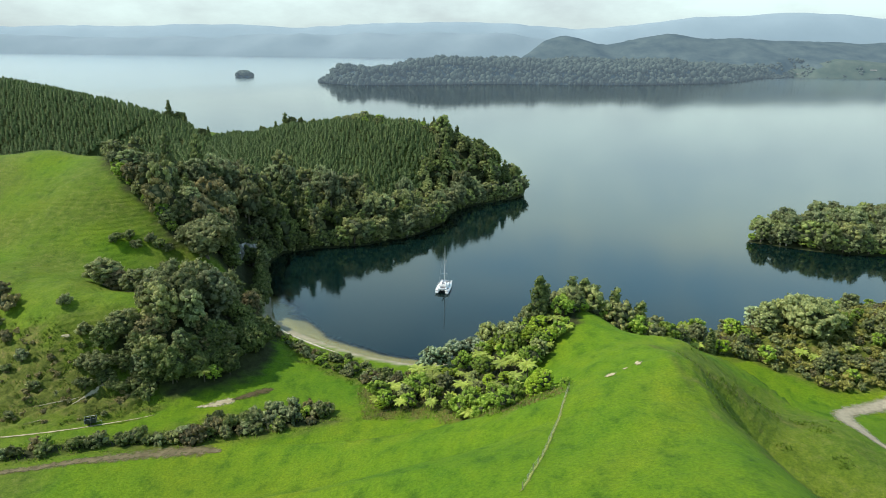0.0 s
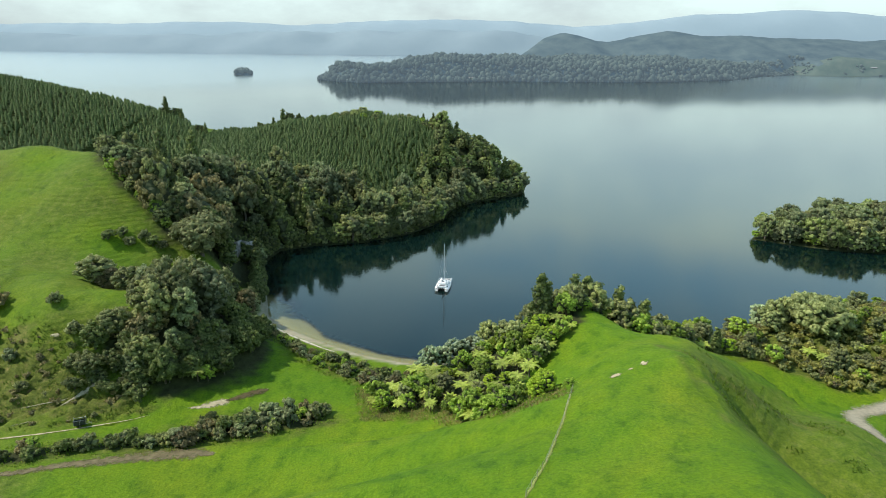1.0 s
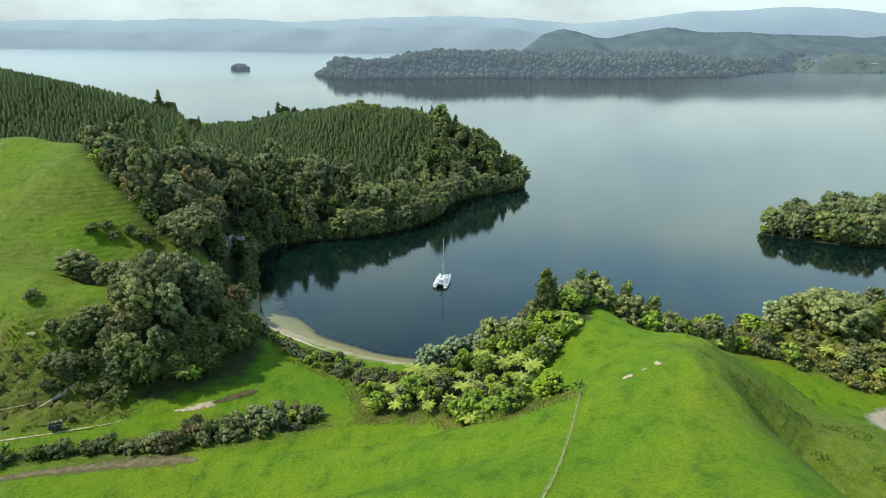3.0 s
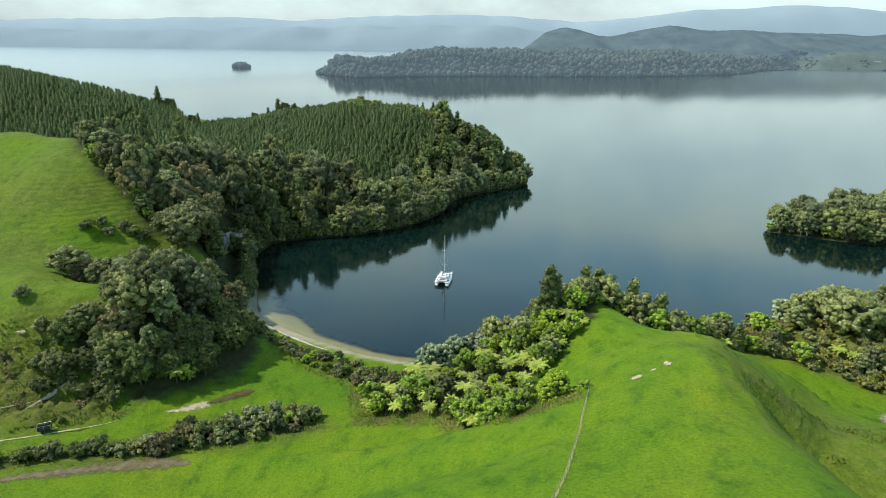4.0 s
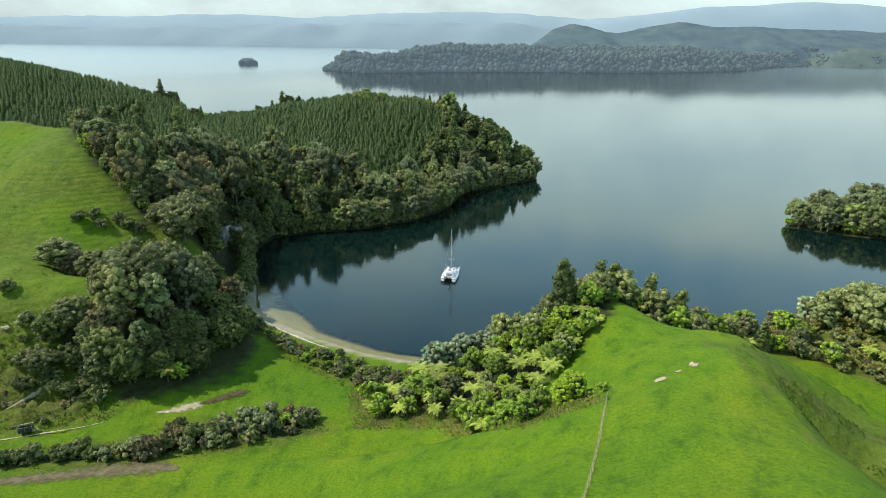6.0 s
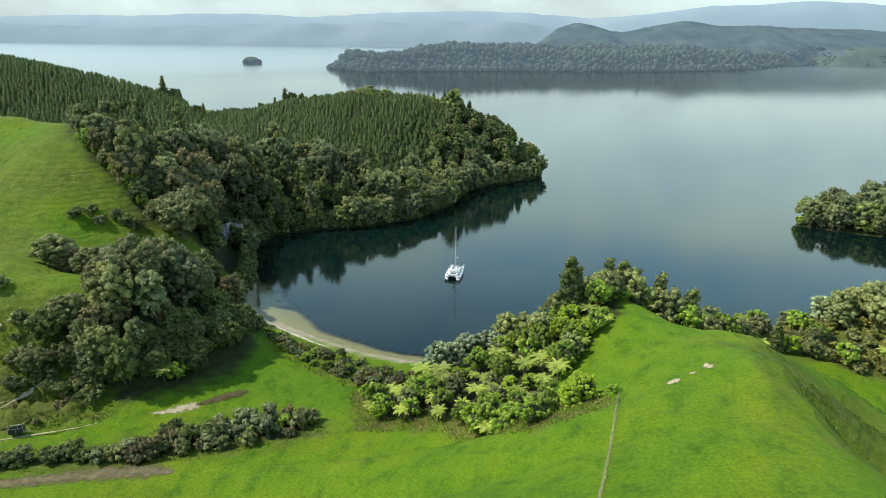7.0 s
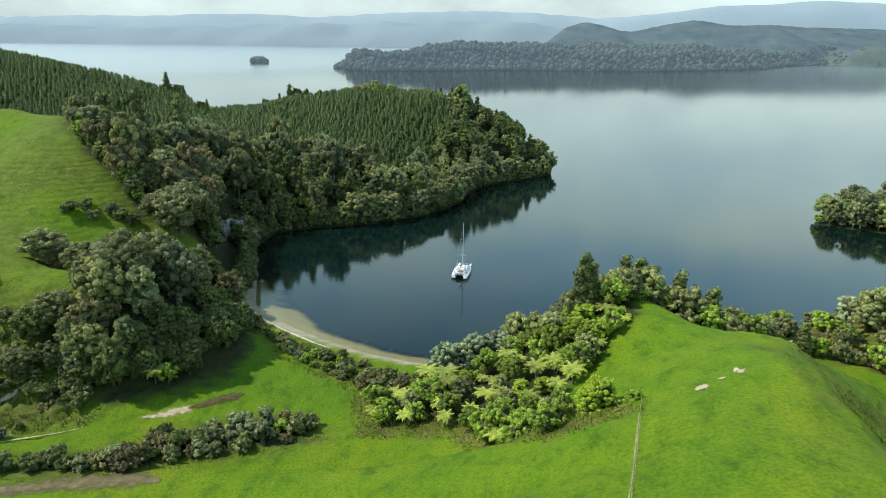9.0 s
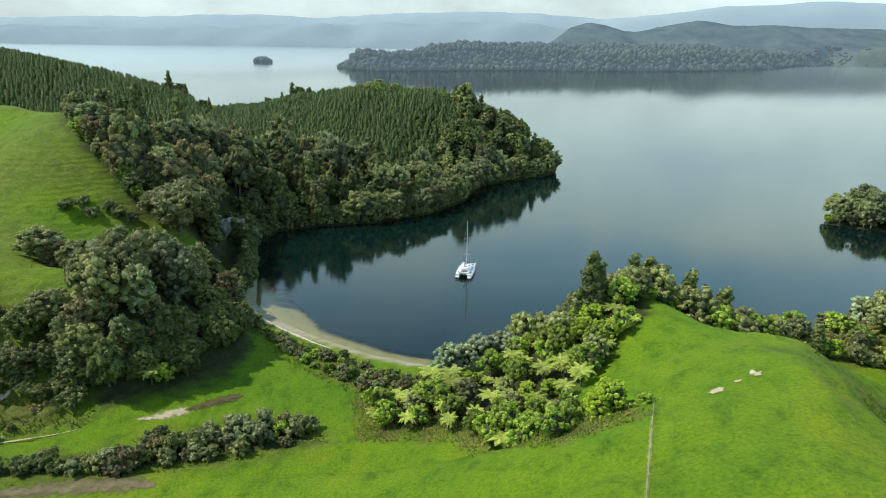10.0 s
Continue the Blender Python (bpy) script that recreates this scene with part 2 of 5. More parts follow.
# crown core: twigs, coloured dark to paint the shade between the leaves
M_TWIG_SHADE = plain("twigs_and_inner_shade", (0.055, 0.066, 0.026), 0.95, 0, 3.0, 0.4, 0.3)
M_BARK = plain("bark", (0.10, 0.085, 0.065), 0.9, 0, 6.0, 0.4, 0.5)
M_PALE_BARK = plain("pale_bark", (0.26, 0.24, 0.20), 0.9, 0, 6.0, 0.3, 0.4)
M_DIRT = worn("bare_clay", (0.42, 0.37, 0.24), 0.8, 0.28)
M_GRAVEL = worn("gravel", (0.33, 0.30, 0.22), 1.0, 0.25, 0.22)
M_LONGGRASS = worn("long_grass", (0.22, 0.25, 0.07), 2.0, 0.3)
M_MUD = worn("mud", (0.150, 0.128, 0.072), 0.7, 0.4)
M_HOLLOW = worn("wet_mud", (0.085, 0.070, 0.034), 0.9, 0.4)
M_SAND = worn("beach_sand", (0.48, 0.45, 0.35), 1.2, 0.16)
M_ROCK = plain("cliff_rock", (0.36, 0.35, 0.32), 0.95, 0, 0.7, 0.4, 0.9)
M_POST = plain("weathered_post", (0.30, 0.28, 0.21), 0.9, 0, 5.0, 0.3, 0.3)
M_WIRE = plain("fence_wire", (0.42, 0.42, 0.40), 0.5, 0.8, 8.0, 0.1, 0.0)
M_GEL = plain("white_gelcoat", (0.80, 0.80, 0.79), 0.25, 0, 1.5, 0.04, 0.0)
M_DECK = plain("deck_paint", (0.70, 0.70, 0.68), 0.6, 0, 4.0, 0.08, 0.05)
M_BLACK = plain("black_rubber", (0.025, 0.026, 0.028), 0.6, 0, 4.0, 0.2, 0.05)
M_SMOKE = plain("smoked_window", (0.03, 0.035, 0.04), 0.1, 0, 2.0, 0.1, 0.0)
M_ALLOY = plain("mast_alloy", (0.74, 0.75, 0.76), 0.45, 0.3, 3.0, 0.06, 0.0)
M_NET = plain("trampoline_net", (0.10, 0.10, 0.11), 0.9, 0, 9.0, 0.2, 0.2)
M_SAILBAG = plain("sail_cover", (0.10, 0.13, 0.17), 0.85, 0, 4.0, 0.2, 0.2)
M_DARKPAINT = plain("dark_green_paint", (0.030, 0.038, 0.034), 0.55, 0, 4.0, 0.3, 0.1)
M_GALV = plain("galvanised_steel", (0.42, 0.43, 0.43), 0.45, 0.7, 5.0, 0.15, 0.05)
M_WALLS = plain("pale_weatherboard", (0.42, 0.42, 0.40), 0.8, 0, 2.0, 0.1, 0.05)
M_ROOF = plain("roof_steel", (0.30, 0.30, 0.31), 0.6, 0.2, 2.0, 0.1, 0.05)
# land colours shifted to blue, plus a glow, to paint distance haze
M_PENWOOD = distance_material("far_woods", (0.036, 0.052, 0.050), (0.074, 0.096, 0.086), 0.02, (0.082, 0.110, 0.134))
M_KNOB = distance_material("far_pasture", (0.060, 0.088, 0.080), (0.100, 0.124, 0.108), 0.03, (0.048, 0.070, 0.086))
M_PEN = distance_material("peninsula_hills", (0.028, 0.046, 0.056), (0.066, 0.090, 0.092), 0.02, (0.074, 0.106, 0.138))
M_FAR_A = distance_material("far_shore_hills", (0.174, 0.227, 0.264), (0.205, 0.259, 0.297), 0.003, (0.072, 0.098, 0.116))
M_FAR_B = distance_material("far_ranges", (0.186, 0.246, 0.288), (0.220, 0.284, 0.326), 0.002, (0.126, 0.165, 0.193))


# ---------- the lie of the land ----------
SHORE = [(-2600, 1200), (-900, 950), (-520, 760), (-360, 620), (-250, 530), (-175, 492), (-110, 486), (-45, 470), (8, 440), (32, 404), (37, 384),
         (33, 377), (21, 367), (10, 359), (-4, 342), (-11, 311), (-23, 292), (-42, 278), (-61, 272), (-74, 264), (-77, 247), (-71, 228),
         (-65, 210), (-60.5, 195.5), (-53, 187), (-48.5, 183), (-40.5, 177.3), (-33, 172.5), (-24.5, 168), (-16, 165.3), (-7, 163), (4, 168),
         (16, 178), (28, 186), (41, 190), (54, 188), (66, 186), (78, 188), (92, 197), (112, 207), (150, 214), (210, 226), (320, 250), (2600, 420),
         (2600, -2600), (-2600, -2600)]
ISLAND = [(131, 293), (136, 290), (146, 284), (161, 277), (180, 274), (215, 275), (260, 290), (300, 320), (260, 345), (200, 335), (160, 318), (138, 304)]
FAR_SHORE = [(-313, 1493), (-257, 1421), (-205, 1394), (-69, 1445), (102, 1505), (227, 1513), (378, 1527), (492, 1575), (662, 1684), (798, 1878),
             (988, 2057), (1006, 1996), (1204, 1984), (2600, 2010), (3400, 3200), (900, 3300), (300, 2500), (60, 1980), (-150, 1640), (-290, 1560)]
# crest lines: x, y, height, spread to the left of the line, spread to its right
SPUR = [(19.2, -60.3, 46.5, 35.2, 30.8), (32.9, 40.4, 40.6, 36.3, 21.0), (36.0, 84.8, 27.7, 50.1, 17.6), (36.6, 100.0, 25.2, 31.5, 16.9), (41.2, 116.8, 25.6, 23.3, 9.4), (37.7, 139.6, 18.2, 22.2, 13.4), (31.9, 163.6, 16.8, 16.8, 10.7), (30.1, 171.9, 11.2, 12.9, 8.5)]
SPUR_RIB = [(49.8, 146.9, 11.9, 10.5, 15.9), (61.9, 134.2, 3.7, 13.8, 17.6), (72.2, 118.4, 8.6, 16.2, 19.9), (79.6, 97.6, 7.2, 13.7, 19.0), (89.4, 75.8, 6.1, 13.8, 20.7)]
SPUR_END = [(48.1, 126.7, 18.7, 7.8, 13.8), (48.9, 140.3, 18.9, 17.1, 11.1), (58.7, 152.8, 11.0, 8.1, 16.6), (65.4, 162.6, 5.8, 21.1, 13.6), (85.0, 160.2, 3.4, 9.9, 11.5)]
PASTURE = [(-520, 244, 60, 34, 42), (-250, 241, 44, 22, 38), (-175, 241, 38, 19, 36), (-145, 239, 37, 18, 36), (-123, 235, 40, 20, 36)]
TERRACE = [(-330, 180, 36, 22, 14), (-170, 174, 23, 21, 14), (-115, 167, 19.5, 20, 14), (-97, 160, 19, 18, 14), (-74, 161, 17.5, 13, 11)]
BAY_HILL = [(-150, 250, 34, 24, 24), (-112, 262, 27, 24, 22), (-95, 290, 17, 26, 22), (-60, 312, 12, 24, 20)]
HEADLAND = [(-150, 452, 17, 40, 46), (-105, 432, 29, 36, 50), (-60, 416, 36, 34, 44), (-22, 402, 34, 30, 38), (4, 390, 23, 22, 24), (24, 380, 10, 13, 14)]
FOREST_HILL = [(-900, 560, 74, 90, 90), (-420, 490, 58, 60, 80), (-330, 480, 51, 55, 72), (-270, 478, 42, 50, 62), (-205, 470, 29, 40, 50), (-165, 448, 18, 34, 40)]
RIGHT_HILL = [(420, 120, 40, 60, 60), (220, 150, 24, 45, 40), (150, 172, 15, 26, 24), (112, 177, 9, 18, 15), (92, 176, 6, 12, 12)]
BACK_HILL = [(-500, 10, 60, 60, 60), (-200, 0, 40, 50, 50), (-60, -30, 40, 55, 55), (60, -60, 50, 60, 60), (300, -40, 50, 60, 60)]


def off_line(px, py, pts):
    """Distance from a polyline, side of it, and its further values at the nearest place."""
    pts = np.array(pts, float)
    best = np.full(px.shape, 1e18)
    side = np.zeros(px.shape)
    vals = [np.zeros(px.shape) for _ in range(pts.shape[1] - 2)]
    for a, b in zip(pts[:-1], pts[1:]):
        dx, dy = b[0] - a[0], b[1] - a[1]
        n = dx * dx + dy * dy
        u = np.clip(((px - a[0]) * dx + (py - a[1]) * dy) / n, 0, 1)
        ox, oy = px - a[0] - u * dx, py - a[1] - u * dy
        d = ox * ox + oy * oy
        near = d < best
        best = np.where(near, d, best)
        side = np.where(near, (dx * (py - a[1]) - dy * (px - a[0])) / math.sqrt(n), side)
        for k in range(len(vals)):
            vals[k] = np.where(near, a[2 + k] + u * (b[2 + k] - a[2 + k]), vals[k])
    return np.sqrt(best), side, vals


def inside(px, py, poly):
    c = np.zeros(px.shape, bool)
    for (x0, y0), (x1, y1) in zip(poly, poly[1:] + poly[:1]):
        if y0 != y1:
            c ^= ((y0 > py) != (y1 > py)) & (px < (x1 - x0) * (py - y0) / (y1 - y0) + x0)
    return c


def inland(px, py, poly):
    """Signed distance from a shore: plus on land."""
    d, _, _ = off_line(px, py, poly + poly[:1])
    return np.where(inside(px, py, poly), d, -d)


def crest(px, py, pts, keen=2.0):
    d, side, (z, left, right) = off_line(px, py, pts)
    w = 0.5 + 0.5 * np.tanh(side / 6)
    s = right + (left - right) * w
    return z * np.exp(-0.5 * (d / s) ** keen)


def waves(px, py, seed, size):
    """Cheap smooth unevenness between about -1 and 1."""
    rng = np.random.RandomState(seed)
    out = np.zeros(px.shape)
    for k in range(7):
        a, f, p = rng.uniform(0, 6.283), rng.uniform(0.6, 1.7) / size, rng.uniform(0, 6.283)
        out += np.sin(6.283 * f * (px * math.cos(a) + py * math.sin(a)) + p + 1.3 * np.sin(px * f * 1.7 + k) * np.cos(py * f * 1.3))
    return out / 3.5


def mainland(px, py):
    sd = inland(px, py, SHORE)
    land = np.maximum(sd, 0)
    low = 0.25 + np.minimum(0.042 * land, 2.2 + 0.012 * land) * (1 - 0.35 * np.exp(-((px + 40) ** 2 + (py - 150) ** 2) / 900))
    low = np.minimum(low, 9)
    power = sum(crest(px, py, line, 1.8) ** 7 for line in (SPUR, SPUR_RIB, SPUR_END)) ** (4 / 7) + sum(crest(px, py, line) ** 4 for line in (PASTURE, TERRACE, BAY_HILL, HEADLAND, FOREST_HILL, RIGHT_HILL, BACK_HILL))
    hills = np.maximum(power, 1e-12) ** 0.25
    h = low + hills
    h = h + np.minimum(hills / 12, 1) * (0.45 * waves(px, py, 3, 34) + 0.16 * waves(px, py, 4, 11)) + 0.05 * waves(px, py, 8, 7) * np.minimum(land / 8, 1)
    cap = 0.25 + 0.4 * land + 0.9 * np.maximum(land - 5, 0)
    k = 1.2
    h = -k * np.log(np.exp(-np.minimum(h, 400) / k) + np.exp(-np.minimum(cap, 400) / k)) + 0.1
    bed = np.maximum(0.25 + 0.10 * sd - 0.012 * sd * sd * (sd > -20) - (sd <= -20) * 4.8, -9)
    return np.where(sd > 0, np.maximum(h, 0.2), np.minimum(bed, 0.2)), sd


def height(px, py):
    """Height of the ground, and the distance inland."""
    px, py = np.asarray(px, float), np.asarray(py, float)
    h, sd = mainland(px, py)
    si = inland(px, py, ISLAND)
    isle = np.where(si > 0, 0.2 + 4.5 * (1 - np.exp(-si / 14)), np.maximum(0.2 + 0.35 * si, -9))
    return np.maximum(h, isle), np.maximum(sd, si)


def ground_z(x, y):
    return float(height(np.array([x]), np.array([y]))[0][0])


# ---------- ground, lake and distance ----------
def lines(lo, hi, fine_lo, fine_hi, step, growth):
    """Grid lines: even steps in the fine stretch, growing outside it."""
    mid_part = list(np.arange(fine_lo, fine_hi + 1e-6, step))
    up, s = [], step
    while (up[-1] if up else fine_hi) < hi:
        s *= growth
        up.append((up[-1] if up else fine_hi) + s)
    down, s = [], step
    while (down[-1] if down else fine_lo) > lo:
        s *= growth
        down.append((down[-1] if down else fine_lo) - s)
    return np.array(down[::-1] + mid_part + up)


def sheet(name, xs, ys, zs, mat, smooth=True):
    """A grid mesh over the lines xs, ys with heights zs[y, x]."""
    nx, ny = len(xs), len(ys)
    gx, gy = np.meshgrid(xs, ys)
    co = np.stack([gx, gy, zs], -1).reshape(-1, 3)
    i = (np.arange(ny - 1)[:, None] * nx + np.arange(nx - 1)[None, :]).ravel()
    quads = np.stack([i, i + 1, i + nx + 1, i + nx], 1)
    return mesh_of(name, co, quads, mat, smooth)


def mesh_of(name, co, faces, mat, smooth=False):
    me = bpy.data.meshes.new(name)
    co, faces = np.asarray(co, np.float32), np.asarray(faces, np.int32)
    k = faces.shape[1]
    me.vertices.add(len(co))
    me.vertices.foreach_set("co", co.ravel())
    me.loops.add(faces.size)
    me.loops.foreach_set("vertex_index", faces.ravel())
    me.polygons.add(len(faces))
    me.polygons.foreach_set("loop_start", np.arange(0, faces.size, k, dtype=np.int32))
    me.polygons.foreach_set("use_smooth", np.full(len(faces), smooth))
    me.update(calc_edges=True)
    me.materials.append(mat)
    return me


def colour_mask(me, name, rgb):
    a = me.attributes.new(name, "FLOAT_COLOR", "POINT")
    rgba = np.ones((len(rgb), 4), np.float32)
    rgba[:, :3] = rgb
    a.data.foreach_set("color", rgba.ravel())


# woods and scrub, as outlines on the ground
W_CLUMP = [(-49, 161), (-53, 150), (-58, 144.5), (-63, 140.5), (-70, 139.5), (-76, 142), (-80, 144), (-83, 148), (-80, 152), (-74, 157), (-69, 162), (-78, 166),
           (-84, 167.5), (-92, 171), (-100, 176), (-98, 181), (-88, 180), (-80, 184), (-79, 194), (-66, 206), (-61, 194), (-55, 184), (-52, 175)]
W_DROP = [(-128, 241), (-118, 225), (-108, 218), (-97, 212), (-92, 207), (-86, 211), (-73, 212), (-73, 228), (-79, 247), (-76, 263), (-62, 271), (-42, 277),
          (-24, 291), (-13, 311), (-20, 326), (-45, 318), (-70, 308), (-95, 302), (-118, 287), (-140, 262)]
W_HEAD = [(-13, 311), (-5.5, 342), (9, 358), (20, 366), (32, 376.5), (36, 384), (31, 400), (12, 412), (-10, 398), (-13, 376), (-21, 352), (-30, 326)]
P_HEAD = [(-165, 440), (-142, 332), (-118, 290), (-95, 304), (-45, 320), (-29, 328), (-21, 352), (-13, 376), (-11, 398), (-40, 413), (-105, 441), (-150, 460)]
P_HILL = [(-640, 600), (-600, 340), (-260, 268), (-142, 265), (-119, 289), (-142, 332), (-166, 440), (-206, 484), (-330, 496), (-450, 520)]
W_KNOLL = [(32, 153), (28.5, 152), (23, 143), (17, 138), (14.5, 128), (10.5, 114), (5, 119), (-1.8, 132.5), (-8.4, 137.2), (-18, 136), (-20, 146), (-13, 153),
           (-8, 160), (4, 167), (16, 177), (28, 185), (41, 189), (54, 187), (66, 185), (70, 176), (68, 166), (62, 160.5), (54, 160.5), (45, 164), (38, 168), (33, 162)]
W_RIGHT = [(66, 162), (76, 160), (84, 154.5), (92, 149.5), (101, 150), (116, 150), (128, 160), (142, 190), (138, 209), (112, 205), (92, 195), (79, 187), (72, 178)]
W_HEDGE = [(-27, 134), (-33, 131), (-41, 127), (-48, 124), (-55, 121), (-63.5, 118.5), (-74, 117), (-81, 112.5), (-89, 110.5), (-93, 114), (-77, 120.5),
           (-67, 124), (-58, 126), (-55, 133), (-46, 135.5), (-38, 140), (-30, 138.5)]
W_BEACH = [(-57, 186), (-50, 178.5), (-40, 172.5), (-30, 166.5), (-20, 161), (-8, 157), (-14, 151), (-24, 153), (-36, 161), (-46, 169.5), (-55, 178)]
W_BANK = [(-140, 152), (-104, 150), (-90, 144), (-72, 139.5), (-68, 135), (-76, 130), (-88, 126), (-110, 122), (-140, 122)]
W_ISLE = [(133, 293.5), (138, 291.5), (147, 286), (161, 279.5), (180, 276.5), (208, 277.5), (214, 300), (200, 318), (162, 312), (140, 303)]
R_GULLY = [(-24, 150), (-20, 135), (-6, 133), (2, 122), (10, 111), (20.5, 112.5), (19, 116), (14, 130), (-4, 140), (-16, 150)]
RANK_FACE = [(45.5, 124.5), (52, 123.5), (56, 122.5), (61, 124.5), (67, 124), (73, 121)]
RANK_LOW = [(45, 108), (50, 105), (56, 102), (63, 100)]
FLANK = [(45, 128), (44.5, 112), (44, 98), (46, 84), (82, 84), (84, 120), (76, 138), (60, 142), (50, 138)]
BEACH_LINE = [(-63, 199), (-60.5, 195.5), (-53, 187), (-48.5, 183), (-40.5, 177.3), (-33, 172.5), (-24.5, 168), (-16, 165.3), (-5, 162)]


def soft_in(px, py, poly, edge, grow=0.0):
    return np.clip(0.5 + (inland(px, py, poly) + grow) / edge, 0, 1)


def build_ground():
    xs = lines(-4900, 4900, -132, 118, 1.2, 1.07)
    ys = lines(-2500, 4900, 76, 198, 1.2, 1.05)
    gx, gy = np.meshgrid(xs, ys)
    h, sd = height(gx, gy)
    near = (np.abs(gx) < 140) & (gy > 60) & (gy < 270)
    # tussocks, sheep tracks along the slope and slumps on the bank
    bank = soft_in(gx, gy, W_BANK, 8)
    rough = 0.035 * waves(gx, gy, 21, 2.6) + 0.05 * waves(gx, gy, 22, 4.5)
    treads = 0.14 * np.tanh(2.2 * np.sin(6.283 * h / 1.35 + 1.5 * waves(gx, gy, 23, 18)))
    steep = np.clip((gx < -78) * (gy > 140) * (gy < 236) + 1.0 * (gx > 42) * (gy > 80) * (gy < 160) * 0.8, 0, 1)
    slump = 0.95 * waves(gx, gy, 24, 3.4) + 0.6 * np.tanh(2 * np.sin(6.283 * h / 1.9 + waves(gx, gy, 25, 9)))
    h = h + near * (sd > 2) * (rough + treads * steep * (0.55 + 0.45 * waves(gx, gy, 26, 23)) + bank * slump)
    me = sheet("ground", xs, ys, h, M_GROUND)
    fx, fy, fsd, fh = gx.ravel(), gy.ravel(), sd.ravel(), h.ravel()
    jitter = 1.2 * waves(fx, fy, 31, 6) + 0.6 * waves(fx, fy, 32, 2.2)
    bl, _, _ = off_line(fx, fy, BEACH_LINE)
    sand = np.clip((1.7 - 1.5 * np.clip((fx + 47) / 12, 0, 1) - fsd + 0.5 * jitter) / 1.2, 0, 1) * np.clip((19 - bl) / 5, 0, 1)
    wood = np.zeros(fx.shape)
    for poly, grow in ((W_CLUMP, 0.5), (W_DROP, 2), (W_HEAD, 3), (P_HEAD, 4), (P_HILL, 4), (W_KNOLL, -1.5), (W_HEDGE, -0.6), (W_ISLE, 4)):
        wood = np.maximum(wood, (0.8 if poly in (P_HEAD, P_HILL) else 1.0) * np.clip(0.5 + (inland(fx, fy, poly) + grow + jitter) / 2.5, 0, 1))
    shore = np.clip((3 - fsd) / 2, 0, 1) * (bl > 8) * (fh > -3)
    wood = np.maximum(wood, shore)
    rank = np.maximum.reduce([1.0 * np.clip(0.5 + (inland(fx, fy, W_BANK) + 2.5 * jitter) / 6, 0, 1),
                              0.8 * np.clip(0.5 + (inland(fx, fy, W_BEACH) + 2 * jitter) / 4, 0, 1),
                              np.clip(0.5 + (inland(fx, fy, R_GULLY) + 1.2 * jitter) / 3, 0, 1),
                              np.clip(0.5 + (inland(fx, fy, W_RIGHT) + jitter) / 3, 0, 1),
                              0.6 * np.clip(0.5 + (inland(fx, fy, W_HEDGE) + 2 + 1.2 * jitter) / 3, 0, 1),
                              0.7 * np.clip((waves(fx, fy, 33, 16) - 0.55) * 2, 0, 1) * (fx > 40) * (fh > 8),
                              0.6 * np.clip(0.7 + 0.5 * waves(fx, fy, 35, 30), 0, 1) * np.clip((-48 - fx) / 12, 0, 1) * (fx > -300) * np.clip(np.maximum((fh - 7) / 4, (-72 - fx) / 8), 0, 1),
                              0.85 * np.clip(1.3 - off_line(fx, fy, RANK_FACE)[0] / 3.4 + 0.35 * jitter, 0, 1),
                              0.75 * np.clip(1.2 - off_line(fx, fy, RANK_LOW)[0] / 3.4 + 0.35 * jitter, 0, 1),
                              0.5 * np.clip(0.5 + (inland(fx, fy, FLANK) + 2 * jitter) / 6, 0, 1)])
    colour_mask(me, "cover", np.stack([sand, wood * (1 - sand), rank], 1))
    return tagged(new("ground", me), "rolling bright green pasture with rank grass and sandy shore", "ground", kind="structure")


def build_lake():
    xs = lines(-4900, 4900, -80, 20, 0.9, 1.1)
    ys = lines(140, 4900, 158, 215, 0.9, 1.12)
    gx, gy = np.meshgrid(xs, ys)
    me = sheet("lake", xs, ys, np.zeros(gx.shape), M_WATER)
    fx, fy = gx.ravel(), gy.ravel()
    h, sd = height(fx, fy)
    bl, _, _ = off_line(fx, fy, BEACH_LINE)
    edge = 6.2 + 4.6 * np.exp(-((fx + 49) / 9) ** 2) + 0.9 * waves(fx, fy, 41, 9) + 0.6 * waves(fx, fy, 42, 3)
    clear = np.clip((edge + sd) / 1.6, 0, 1) * np.clip((17 - bl) / 5, 0, 1)
    clear = np.where(sd < -60, 0, clear)
    a = me.attributes.new("clear", "FLOAT", "POINT")
    a.data.foreach_set("value", clear.astype(np.float32))
    wind = np.clip((fy - 1000) / 900, 0, 1) + np.clip((-250 - fx) / 400, 0, 1) * np.clip((fy - 700) / 700, 0, 1)
    a = me.attributes.new("wind", "FLOAT", "POINT")
    a.data.foreach_set("value", np.clip(wind, 0, 1).astype(np.float32))
    return tagged(new("lake", me), "calm dark blue lake with pale sandy shallows", "water", kind="structure")


PEN_HILLS = [(-270, 1480, 26, 60, 60), (-190, 1450, 22, 60, 60), (-60, 1540, 42, 80, 90), (150, 1640, 40, 90, 100), (420, 1680, 42, 100, 100), (640, 1800, 30, 90, 90), (840, 2000, 16, 60, 60)]
PEN_BACK = [(-60, 2230, 20, 120, 140), (60, 2250, 34, 120, 140), (130, 2260, 54, 120, 130), (200, 2275, 76, 120, 130), (262, 2290, 94, 110, 120), (327, 2300, 109, 110, 120), (385, 2305, 102, 110, 120),
            (440, 2320, 86, 110, 120), (480, 2330, 80, 120, 130), (540, 2330, 94, 140, 150), (600, 2330, 107, 150, 160), (668, 2330, 117, 160, 170), (780, 2330, 106, 170, 180), (900, 2330, 106, 170, 180), (1150, 2340, 98, 170, 180), (1500, 2400, 94, 200, 200), (2400, 2500, 100, 260, 260)]
PEN_KNOB = [(1020, 2060, 26, 50, 50), (1106, 2070, 50, 70, 80), (1300, 2110, 38, 90, 90), (1700, 2150, 40, 120, 120)]


